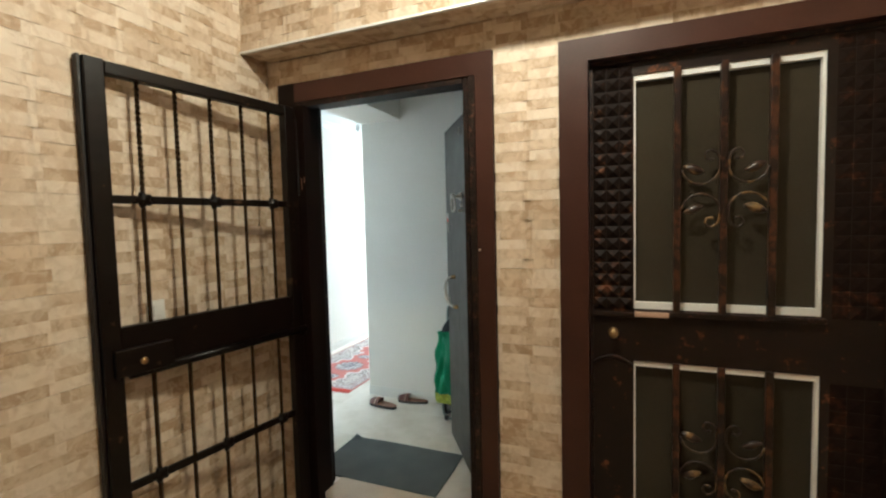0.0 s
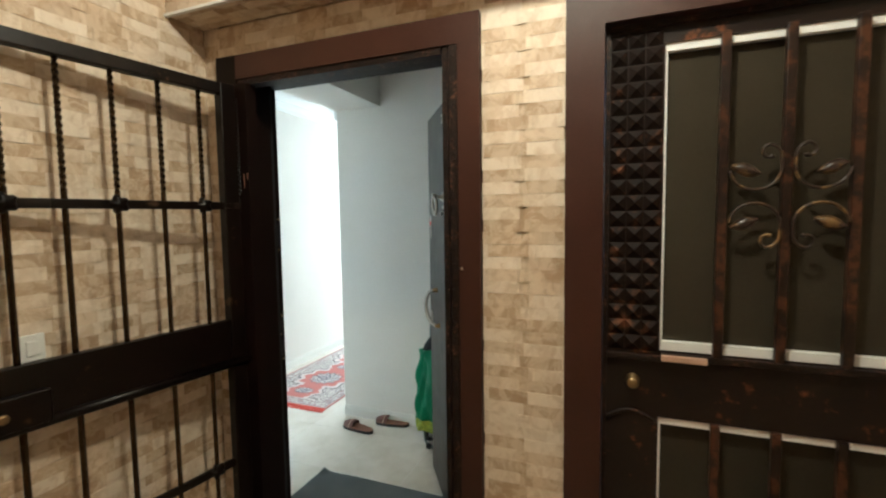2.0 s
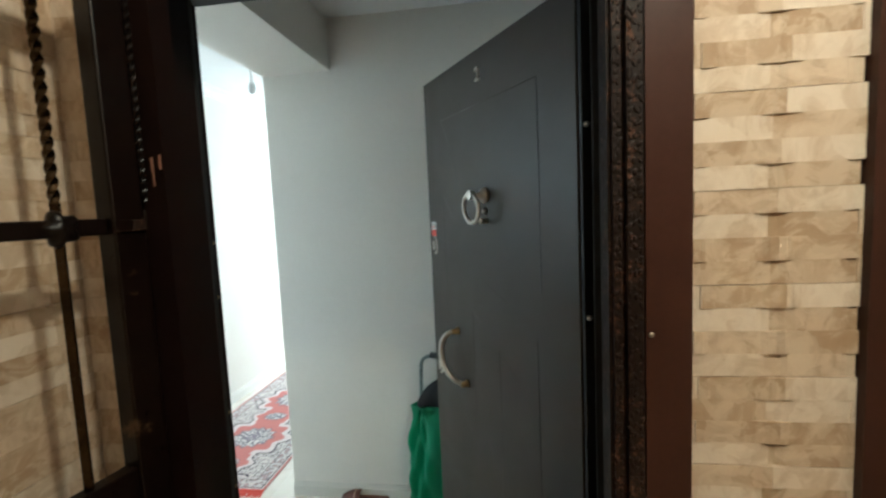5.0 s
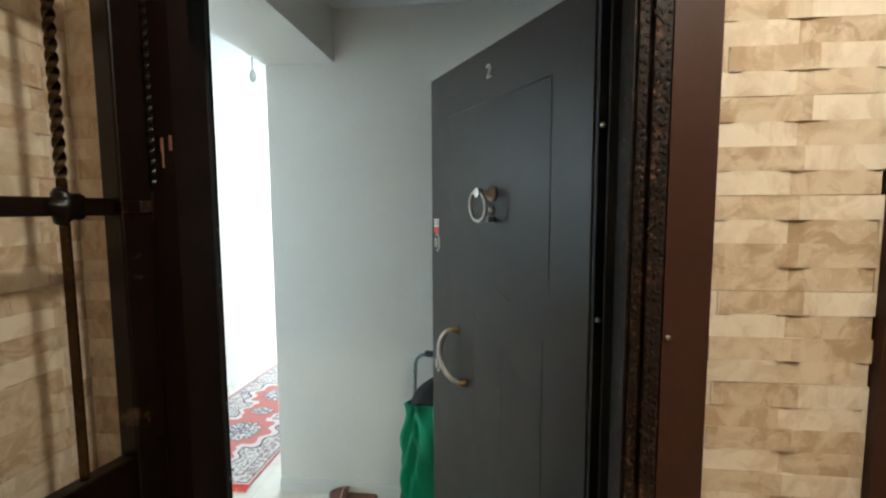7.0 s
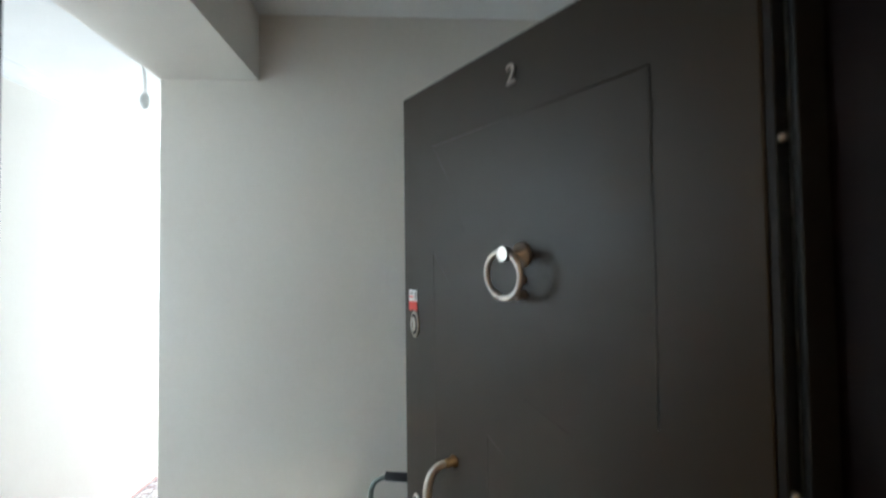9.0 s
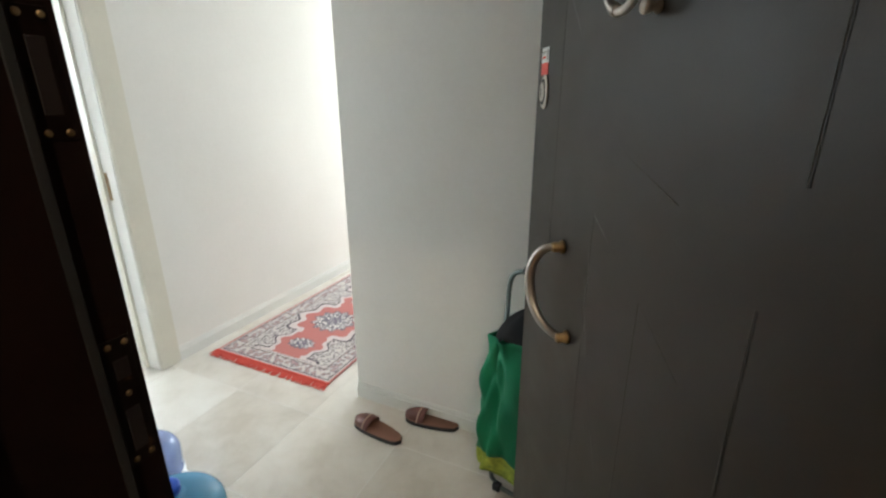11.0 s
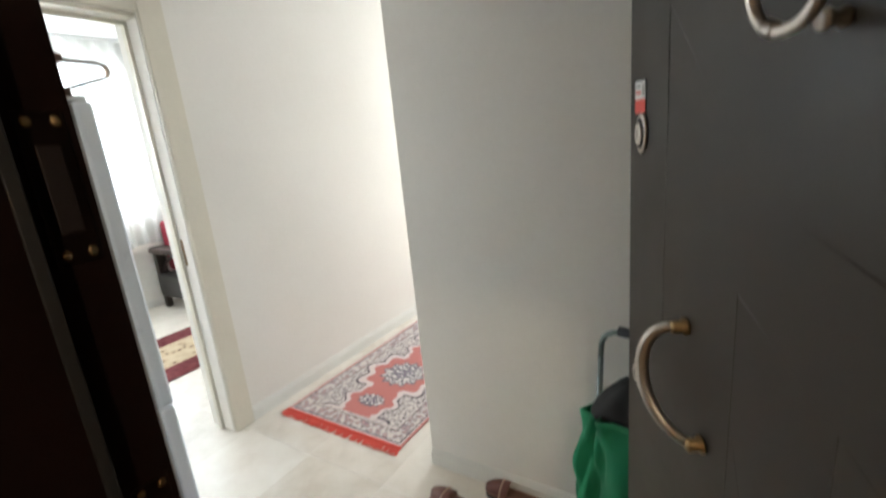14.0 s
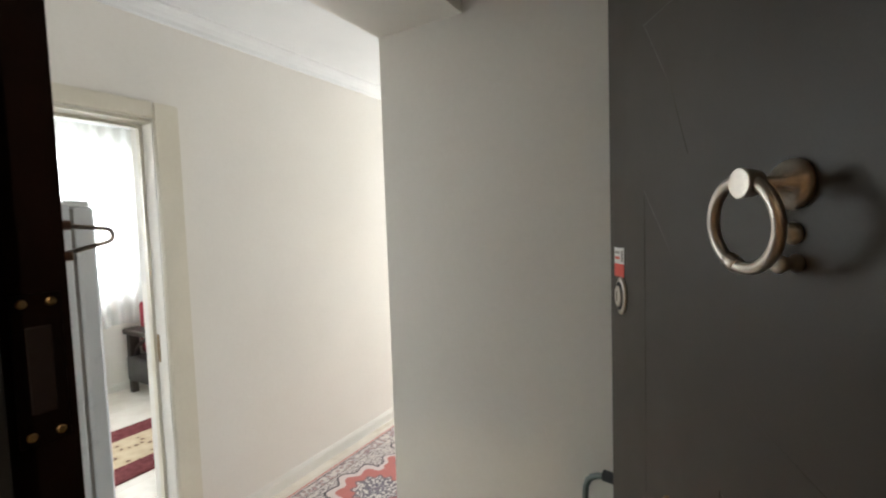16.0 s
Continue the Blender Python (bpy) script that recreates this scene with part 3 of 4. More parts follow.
for z in (1.345, 1.802):
    part("hinge_bolt", moved(lathe([(0.007, 0), (0.007, 0.006), (0.004, 0.010)], 14), pose(0.020, -0.014, z, 0, -90, 0)), NICKEL, leaf, "shiny steel bolt", True)


def ridge(points, w=0.011, h=0.0035):
    """A pressed line on the leaf: a raised half round along points of (x, z)."""
    return tube([(x, -0.0013, z) for x, z in points], [h] * len(points), 8)


def groove(name, pts, dark=False):
    part(name, ridge(pts, h=0.0019), LEAF, leaf, "", True)
    if dark:
        (x0, z0), (x1, z1) = pts
        part("joint", boxes((min(x0, x1) - 0.0032, max(x0, x1) - 0.0014, 0.0, 0.0007, min(z0, z1), max(z0, z1))), GROOVE, leaf)


XL, XRG, ZT = 0.785, 0.184, 1.955
groove("pressed_line", [(XRG, 1.380), (XRG, ZT)], True)
groove("pressed_line", [(XRG, ZT), (XL, ZT)])
groove("pressed_line", [(XL, 1.675), (XL, 1.13)])
groove("pressed_line", [(XRG + 0.022, 0.16), (XRG + 0.022, 1.245)], True)
groove("pressed_line", [(XRG, 0.16), (XL, 0.16)])
groove("pressed_line", [(0.582, 0.60), (0.582, 1.257)])
groove("pressed_line", [(0.411, 0.50), (0.411, 1.159)])
for pts in ([(0.785, 1.675), (0.692, 1.562), (0.579, 1.432), (0.50, 1.375), (0.355, 1.325)], [(0.778, 1.950), (0.70, 1.83), (0.655, 1.72)],
            [(0.582, 1.257), (0.516, 1.219), (0.411, 1.159), (0.30, 1.09)], [(0.582, 1.06), (0.537, 0.91), (0.47, 0.76)]):
    part("pressed_line", tube([(x, -0.00762, z) for x, z in pts], 0.0078, 20), LEAF, leaf, "", True)

# ring knocker
KX, KZ = 0.464, 1.664
kn = [
    ("knocker_base", moved(lathe([(0.0255, 0.0), (0.0268, 0.004), (0.0255, 0.008), (0.022, 0.013), (0.020, 0.014), (0.013, 0.020), (0.0095, 0.024), (0.0085, 0.040)], 32), pose(KX, 0, KZ - 0.005, -90, 0, 0))),
    ("knocker_boss", moved(lathe([(0.009, 0.0), (0.0125, 0.003), (0.0138, 0.008), (0.0156, 0.020), (0.0158, 0.0222), (0.0152, 0.0232), (0.0150, 0.0234), (0.0146, 0.02345), (0.004, 0.0235)], 28), pose(KX - 0.006, 0.042, KZ - 0.003, -90, 0, 0))),
    ("knocker_ring", tube([(KX + 0.005 + 0.048 * math.sin(a), 0.052 + 0.003 * math.cos(a), KZ - 0.045 + 0.0465 * math.cos(a)) for a in (2 * math.pi * i / 48 for i in range(48))], 0.0066, 12, closed=True)),
    ("knocker_collar", moved(lathe([(0.0066, -0.009), (0.0088, -0.007), (0.0074, -0.003), (0.0092, 0.0), (0.0074, 0.003), (0.0088, 0.007), (0.0066, 0.009)], 16), pose(KX + 0.025, 0.049, KZ - 0.0865, 0, 65, 0))),
    ("strike_knob", moved(lathe([(0.011, 0.0), (0.012, 0.003), (0.009, 0.008), (0.006, 0.012)], 20), pose(KX, 0, KZ - 0.056, -90, 0, 0))),
    ("strike_stud", moved(lathe([(0.009, 0.0), (0.010, 0.003), (0.0055, 0.008), (0.0080, 0.014), (0.0105, 0.020), (0.0095, 0.024), (0.004, 0.026)], 20), pose(KX - 0.004, 0, KZ - 0.087, -90, 0, 0))),
]
for nm, b in kn:
    part(nm, b, NICKEL, leaf, "brushed nickel", True)
# bow handle
AXT, AXB, AZ0, AZ1 = 0.706, 0.645, 0.968, 1.155
arc = []
for i in range(25):
    a = math.pi * i / 24
    arc.append((AXT + (AXB - AXT) * i / 24 + 0.060 * math.sin(a), 0.012 + 0.048 * math.sin(a) ** 0.8, (AZ0 + AZ1) / 2 + 0.093 * math.cos(a)))
part("handle_bow", tube(arc, [0.0085 + 0.003 * math.sin(math.pi * i / 24) for i in range(25)], 14), NICKEL, leaf, "curved brushed nickel pull", True)
for AX, z in ((AXB, AZ0), (AXT, AZ1)):
    part("handle_foot", moved(lathe([(0.015, 0.0), (0.015, 0.004), (0.011, 0.008), (0.011, 0.022), (0.009, 0.026)], 20), pose(AX, 0, z, -90, 0, 0)), BRASS, leaf, "dull brass foot", True)
# locks and stickers near the free edge
for z in (1.475, 0.972):
    c = part("lock_rosette", moved(lathe([(0.021, 0.0), (0.0215, 0.003), (0.019, 0.006), (0.014, 0.0065)], 32), pose(0.876, 0, z, -90, 0, 0) @ Matrix.Diagonal((1.0, 1.75, 1, 1))), NICKEL, leaf, "oval nickel rosette", True)
    part("lock_ring", moved(lathe([(0.0165, 0.0064), (0.0165, 0.0074), (0.0125, 0.0076)], 28), pose(0.876, 0, z, -90, 0, 0) @ Matrix.Diagonal((1.0, 1.75, 1, 1))), GASKET, c, "", True)
    part("cylinder", moved(lathe([(0.0125, 0.0066), (0.0125, 0.010), (0.008, 0.011)], 24), pose(0.876, 0, z, -90, 0, 0) @ Matrix.Diagonal((1.0, 1.65, 1, 1))), NICKEL, c, "", True)
    part("keyhole", boxes((0.8748, 0.8772, 0.0105, 0.0115, z - 0.010, z + 0.010)), BLACK, c)
part("sticker", boxes((0.866, 0.908, 0.0002, 0.0012, 1.538, 1.570)), WHITE, leaf, "white and red sticker above the lock")
part("sticker", boxes((0.866, 0.908, 0.0002, 0.0013, 1.512, 1.5378)), REDP, leaf, "red band of the sticker")
part("print_bar", boxes((0.884, 0.904, 0.0012, 0.0017, 1.558, 1.563)), GREYP, leaf)
part("print_bar", boxes((0.884, 0.904, 0.0012, 0.0017, 1.547, 1.552)), REDP, leaf)
part("print_bar", boxes((0.869, 0.878, 0.0012, 0.0017, 1.543, 1.565)), GREYP, leaf)


def letters(name, text, size, depth, material, parent, m, label):
    cu = bpy.data.curves.new(name, "FONT")
    cu.body, cu.size, cu.extrude, cu.align_x = text, size, depth, "CENTER"
    tmp = new(name, cu)
    me = bpy.data.meshes.new_from_object(tmp)
    bpy.data.objects.remove(tmp)
    me.materials.append(material)
    ob = new(name, me)
    ob.parent = parent
    ob.matrix_local = m
    return tagged(ob, label)


letters("door_number", "2", 0.062, 0.003, NICKEL, leaf, pose(0.485, 0.003, 2.025, 90, 0, 180), "small metal numeral 2")

# swing-bar door guard on the jamb
guard = thing("door_guard", 0.030, 4.704, 1.624, 0, "brushed metal swing-bar door guard on the casing", "door guard")
for z in (0.020, -0.020):
    part("bracket", rbox(-0.014, 0.014, 0.002, 0.022, z - 0.006, z + 0.006, 0.002), PIPING, guard, "pale bracket")
loop = [(0.0, 0.014, 0.020)]
for i in range(9):
    a = math.pi / 2 - math.pi * i / 8
    loop.append((0.019, 0.056 + 0.0095 * math.cos(a), 0.005 + 0.0095 * math.sin(a)))
loop += [(0.0, 0.014, -0.018)]
part("bar", tube(loop, 0.003, 10), NICKEL, guard, "", True)

# ---- wrought-iron gate ----
GA, GB = Vector((0.182, 4.381)), Vector((0.030, 3.526))
GL = (GB - GA).length
gate = thing("security_gate", GA.x, GA.y, 0.0, math.degrees(math.atan2(GB.y - GA.y, GB.x - GA.x)), "black wrought-iron security gate standing open by the wall", "gate")
part("stile", rbox(GL - 0.062, GL, -0.022, 0.022, 0.06, 2.095, 0.004), IRON, gate)
part("stile_edge", rbox(GL, GL + 0.012, -0.03, 0.004, 0.06, 2.10, 0.003), BLACK, gate)
part("stile", rbox(0.0, 0.062, -0.022, 0.022, 0.06, 2.095, 0.004), IRON, gate)
part("top_rail", rbox(0.062, GL - 0.062, -0.020, 0.020, 2.048, 2.092, 0.004), IRON, gate)
part("bottom_rail", rbox(0.062, GL - 0.062, -0.020, 0.020, 0.06, 0.11, 0.004), IRON, gate)
part("middle_panel", rbox(0.0625, GL - 0.0625, -0.016, 0.016, 0.985, 1.160, 0.003), IRON, gate, "solid dark middle panel")
part("panel_lip", tube([(-0.01, 0.018, 0.985), (GL - 0.08, 0.018, 0.985)], 0.017, 12), IRON, gate, "rounded rail, worn along its edge", True)
part("rail", rbox(0.0625, GL - 0.0625, -0.009, 0.009, 1.602, 1.632, 0.003), IRON, gate)
part("rail", rbox(0.0625, GL - 0.0625, -0.009, 0.009, 0.552, 0.582, 0.003), IRON, gate)
part("lock_case", rbox(0.64, GL - 0.03, 0.014, 0.040, 0.985, 1.085, 0.006), IRON, gate, "dark lock case with a keyhole")
part("lock_boss", moved(lathe([(0.014, 0), (0.013, 0.004), (0.008, 0.006)], 20), pose(0.748, 0.040, 1.03, -90, 0, 0)), BRASS, gate, "dull lock cylinder", True)
bars = [0.139, 0.282, 0.425, 0.566, 0.701]
def twisted_top(z0, zt, z1, w, turns, steps):
    """A square bar that is plain below zt and twisted above it."""
    b = twisted_bar(zt, z1, w, turns, steps)
    lower = [v for v in b.verts if abs(v.co.z - zt) < 1e-6]
    for v in lower:
        v.co.z = zt
    low = [b.verts.new((v.co.x, v.co.y, z0)) for v in lower]
    for k in range(4):
        b.faces.new((low[k], low[(k + 1) % 4], lower[(k + 1) % 4], lower[k]))
    bmesh.ops.recalc_face_normals(b, faces=b.faces[:])
    return b


up_bar = twisted_top(1.16, 1.66, 2.05, 0.0088, 4.5, 108)
lo_bar = twisted_bar(0.10, 0.985, 0.0090, 0, 2)
up_me, lo_me = bpy.data.meshes.new("bar"), bpy.data.meshes.new("bar")
for bb, me in ((up_bar, up_me), (lo_bar, lo_me)):
    bb.to_mesh(me)
    bb.free()
    me.materials.append(TWIST)
for i, u in enumerate(bars):
    for me in (up_me, lo_me):
        o = new("bar", me)
        o.parent = gate
        o.location = (u, 0, 0)
    if i % 2 == 0:
        for z in (1.617, 0.567):
            b = bmesh.new()
            bmesh.ops.create_icosphere(b, subdivisions=3, radius=0.031)
            for q in b.verts:
                a = math.atan2(q.co.z, q.co.x)
                q.co = Vector((u, 0.004, z)) + Vector((q.co.x, q.co.y * 0.7, q.co.z)) * (0.9 + 0.16 * math.cos(5 * a))
            part("rosette", b, IRON, gate, "", True)
part("rope_moulding", moved(twisted_bar(1.66, 2.04, 0.0052, 5, 120), pose(0.002, 0.0285, 0)), IRON, gate, "twisted iron moulding")
part("rail_end", rbox(0.004, 0.030, 0.0215, 0.0275, 1.606, 1.628, 0.002), CARVED, gate, "rust-coloured rail end")
part("rail", rbox(0.030, 0.064, 0.0215, 0.0265, 1.606, 1.628, 0.001), IRON, gate)
for z in (0.45, 1.617, 1.80):
    part("hinge", moved(lathe([(0.011, -0.03), (0.012, -0.027), (0.012, 0.027), (0.011, 0.03)], 14), pose(-0.012, 0, z)), IRON, gate, "", True)

# light switch behind the gate
sw = thing("light_switch", 0.003, 3.748, 1.19, 90, "small white light switch on the stone wall", "switch")
part("plate", rbox(-0.034, 0.034, -0.014, 0.0, -0.040, 0.040, 0.003), WHITE, sw)
part("rocker", rbox(-0.016, 0.016, -0.019, -0.0135, -0.022, 0.022, 0.002), WHITE, sw)

# ---- neighbour's door ----
door_2 = structure("door_2", boxes((1.477, 1.588, 4.405, 4.69, 0, 2.205), (2.535, 2.635, 4.405, 4.69, 0, 2.205), (1.588, 2.535, 4.405, 4.69, 2.118, 2.205)), BROWN,
                   "brown painted steel frame of the closed neighbouring door")
nb = thing("neighbour_door", 1.59, 4.452, 0.0, 0, "closed dark brown metal door with scrolls and smoked glass", "door")
W2 = 0.943
UX0, UX1, UZ0, UZ1 = 0.162, 0.757, 1.150, 2.052
LZ0, LZ1 = 0.16, 0.942
part("leaf_panel", boxes((0.0, UX0, 0.0, 0.05, 0.012, 2.115), (UX1, W2, 0.0, 0.05, 0.012, 2.115), (UX0, UX1, 0.0, 0.05, UZ1, 2.115), (UX0, UX1, 0.0, 0.05, LZ1, UZ0), (UX0, UX1, 0.0, 0.05, 0.012, LZ0)), WORN, nb,
     "dark brown sheet metal, rubbed to copper")
part("edge_moulding", boxes((0.0, 0.012, -0.012, 0.0, 0.012, 2.115), (W2 - 0.012, W2, -0.012, 0.0, 0.012, 2.115), (0.012, W2 - 0.012, -0.012, 0.0, 2.100, 2.115)), CARVED, nb)
part("ledge", rbox(0.012, 0.165, -0.016, 0.0, 1.118, 1.136, 0.003), CARVED, nb, "copper-worn ledge")
part("ledge", rbox(0.165, UX1 + 0.01, -0.020, 0.0, 1.128, 1.146, 0.003), CARVED, nb, "copper-worn ledge")
part("ledge", rbox(0.165, 0.285, -0.030, -0.0205, 1.124, 1.144, 0.003), PIPING, nb, "pale worn plate")
part("arch", tube([(0.012 + 0.145 * i / 14, -0.004, 0.925 + 0.03 * math.sin(math.pi * i / 14)) for i in range(15)], 0.007, 8), CARVED, nb, "", True)


def pyramids(x0, cols, z0, z1, size, high=0.017):
    b = bmesh.new()
    rows = int((z1 - z0) / size)
    for i in range(cols):
        for j in range(rows):
            x, z, s = x0 + i * size, z0 + j * size, size * 0.96
            v = [b.verts.new(p) for p in ((x, 0, z), (x + s, 0, z), (x + s, 0, z + s), (x, 0, z + s), (x + s / 2, -high, z + s / 2))]
            for k in range(4):
                b.faces.new((v[k], v[(k + 1) % 4], v[4]))
    return b


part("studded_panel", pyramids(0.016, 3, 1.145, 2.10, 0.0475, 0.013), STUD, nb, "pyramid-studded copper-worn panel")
# right-hand panels: shade painted in, studs flattened so they fade
part("studded_panel", pyramids(0.785, 3, 1.145, 2.10, 0.0475, 0.004), SHADY, nb, "pyramid-studded panel with shade in its colour")
part("studded_panel", pyramids(0.785, 3, 0.16, 0.94, 0.0475, 0.004), SHADY, nb, "pyramid-studded panel with shade in its colour")
for z0, z1 in ((UZ0, UZ1), (LZ0, LZ1)):
    part("glass", boxes((UX0 + 0.001, UX1 - 0.001, 0.0305, 0.038, z0 + 0.001, z1 - 0.001)), SMOKED, nb, "dark smoked glass")
    part("white_frame", boxes((UX0, UX0 + 0.007, 0.006, 0.03, z0, z1), (UX1 - 0.010, UX1, 0.006, 0.03, z0, z1), (UX0 + 0.0075, UX1 - 0.0105, 0.006, 0.03, z0, z0 + 0.026),
                              (UX0 + 0.0075, UX1 - 0.0105, 0.006, 0.03, z1 - 0.022, z1)), PVC, nb, "white inner glazing frame")
    for i in (1, 2, 3):
        x = UX0 + (UX1 - UX0) * i / 4
        part("bar", rbox(x - 0.012, x + 0.012, -0.022, 0.001, z0 - 0.004, z1 + 0.004, 0.003), BARS, nb, "copper-worn bar")


def scroll(cx, cz, sx, sz):
    """One quarter of the rosette: a U that curls in at the top beside the middle bar."""
    pts = []
    for i in range(19):
        a = -0.1 - 3.0 * i / 18
        pts.append((0.074 + 0.060 * math.cos(a), 0.078 + 0.060 * math.sin(a)))
    for i in range(30):
        f = i / 29
        a = math.pi + 0.15 - 5.6 * f
        r = 0.027 * (1 - 0.62 * f)
        pts.append((0.0415 + r * math.cos(a), 0.105 + r * math.sin(a) + 0.012 * min(1, f * 3)))
    return [(cx + sx * x, -0.026, cz + sz * z) for x, z in pts]


for cz in (1.605, 0.60):
    for sx in (1, -1):
        for sz in (1, -1):
            p = scroll(0.4595, cz, sx, sz)
            part("scroll", tube(p, [0.0042] * 43 + [0.0048, 0.0055, 0.0062, 0.0066, 0.006, 0.004], 10), BRONZE, nb, "bronzed iron scroll", True)

            def leaf_form(u, v, sx=sx, sz=sz, cz=cz):
                w = 0.027 * math.sin(math.pi * min(max(u, 0.02), 0.98)) ** 0.8
                return (0.4595 + sx * (0.062 + 0.068 * u), -0.026 - 0.008 * math.sin(math.pi * u) + 0.010 * (2 * v - 1) ** 2, cz + sz * (0.062 + 0.022 * u + w * (v - 0.5) * 1.3))
            part("leaf_ornament", sheet(leaf_form, 8, 6, 0.002), BRONZE, nb, "", True)
part("knob", moved(lathe([(0.020, 0.0), (0.021, 0.004), (0.014, 0.008), (0.011, 0.018), (0.017, 0.028), (0.018, 0.036), (0.012, 0.042)], 28), pose(0.088, 0, 1.052, 90, 0, 0)), BRASS, nb, "dull brass knob", True)

# ---- landing lamp ----
lamp = thing("ceiling_lamp", LAMP[0], LAMP[1], HL, 0, "round lit glass ceiling lamp on the landing", "ceiling lamp")
part("base", lathe([(0.075, 0.0), (0.078, -0.012), (0.06, -0.02)][::-1], 32), WHITE, lamp, "", True)
g = part("globe", moved(lathe([(0.055 * math.sin(a) + 0.002, -0.055 * math.cos(a)) for a in (math.pi * i / 14 for i in range(15))], 28), pose(0, 0, -0.075)), GLOBE, lamp, "glowing warm glass globe", True)
g.visible_shadow = False

# ---- vestibule things ----
def mat_form(u, v):
    x = -0.055 + 0.815 * u
    y = 4.715 + 0.475 * v
    curl = max(0.0, 1 - math.hypot(u * 0.815, (1 - v) * 0.475) / 0.07)
    return (x + 0.02 * curl, y - 0.012 * curl, 0.007 + 0.028 * curl ** 1.5 + 0.004 * math.sin(9 * u + 4 * v) * math.sin(5 * v + 2 * u) ** 2 + 0.003)


tagged(obj("doormat", sheet(mat_form, 60, 36, 0.006), MATG, True), "dark grey ribbed doormat with a curled corner", "doormat")


def slipper(x, y, rz, label):
    s = thing("slipper", x, y, 0.0, rz, label, "slipper", "pair of slippers by the wall")
    def outline(f):
        base = 0.034 + 0.013 * math.sin(math.pi * f * 0.95 - 0.35)
        end = min(1.0, math.sqrt(max(0.0, 1 - ((f - 0.5) / 0.5) ** 8)))
        return max(0.002, base * end)
    def shell(z_low, z_top, grow):
        b = bmesh.new()
        rings = []
        for z, g2 in ((z_low, -0.002), (z_low + 0.004, 0.0), (z_top - 0.003, 0.0), (z_top, -0.003)):
            ring = []
            for i in range(20):
                f = i / 19
                ring.append((0.135 - 0.27 * f, outline(f) + g2 + grow, z))
            for i in range(20):
                f = 1 - i / 19
                ring.append((0.135 - 0.27 * f, -outline(f) - g2 - grow, z))
            rings.append([b.verts.new(p) for p in ring])
        for A, B in zip(rings, rings[1:]):
            for k in range(40):
                b.faces.new((A[k], A[(k + 1) % 40], B[(k + 1) % 40], B[k]))
        b.faces.new(rings[0][::-1])
        b.faces.new(rings[-1])
        bmesh.ops.recalc_face_normals(b, faces=b.faces[:])
        return b
    part("sole", shell(0.0, 0.020, 0.0), RUBBER, s, "dark sole")
    part("footbed", shell(0.018, 0.025, -0.0015), SOLE, s, "tan leather footbed")
    def strap(u, v):
        f = 0.02 + 0.36 * u
        w = outline(f) + 0.003
        a = math.pi * v
        h = 0.018 + 0.034 * math.sin(min(1, u * 1.15 + 0.18) * math.pi / 2)
        return (-0.135 + 0.27 * f + 0.012 * math.sin(a) * u, -w * math.cos(a), 0.014 + h * math.sin(a) ** 0.7)
    st = part("strap", sheet(strap, 10, 16, 0.003), STRAP, s, "dark brown leather strap", True)
    part("piping", tube([strap(0.70, i / 16) for i in range(17)], 0.0038, 8), PIPING, st, "pale stitched band", True)
    return s


slipper(-0.136, 5.730, -9, "brown leather slip-on slipper on the tiles")
slipper(0.062, 5.888, 5, "brown leather slip-on slipper close to the skirting")

# shopping trolley behind the door
tr = thing("shopping_trolley", 0.578, 5.690, 0.0, -12, "green fabric shopping trolley on a steel frame", "trolley")
for sx in (-1, 1):
    pts = [(sx * 0.12 - 0.035, 0.02, 0.07), (sx * 0.12 - 0.035, 0.03, 0.40), (sx * 0.12 - 0.035, 0.06, 0.79)]
    part("frame_tube", tube(pts, 0.009, 12), STEEL, tr, "", True)
top = [(-0.155, 0.06, 0.79)]
for i in range(13):
    a = math.pi - math.pi * i / 12
    top.append((-0.035 + 0.12 * (1 if math.cos(a) > 0 else -1) * abs(math.cos(a)) ** 0.55, 0.06 + 0.008 * math.sin(a), 0.79 + 0.095 * abs(math.sin(a)) ** 0.55))
top.append((0.085, 0.06, 0.79))
part("handle_tube", tube(top, 0.009, 12), STEEL, tr, "", True)
part("grip", tube([(-0.10, 0.068, 0.885), (0.03, 0.068, 0.885)], 0.0155, 14), RUBBER, tr, "black foam grip", True)
part("foot", tube([(-0.14, -0.03, 0.20), (-0.145, -0.05, 0.10), (-0.13, -0.06, 0.045), (-0.09, -0.065, 0.022), (0.09, -0.065, 0.022), (0.13, -0.06, 0.045), (0.145, -0.05, 0.10), (0.14, -0.03, 0.20)], 0.009, 12), STEEL, tr, "bent steel foot", True)
for sx in (-1, 1):
    w = part("wheel", moved(tube([(0.055 * math.cos(a), 0, 0.055 * math.sin(a)) for a in (2 * math.pi * i / 24 for i in range(24))], 0.012, 10, closed=True), pose(sx * 0.155, 0.045, 0.067, 0, 0, 90)), RUBBER, tr, "black rubber wheel", True)
    part("hub", moved(lathe([(0.044, -0.009), (0.044, 0.009)], 20), pose(sx * 0.155, 0.045, 0.067, 0, 90, 0)), WHITE, w)
    part("foot_cap", rbox(sx * 0.10 - 0.016, sx * 0.10 + 0.016, -0.083, -0.053, 0.008, 0.040, 0.006), RUBBER, tr, "black end cap")


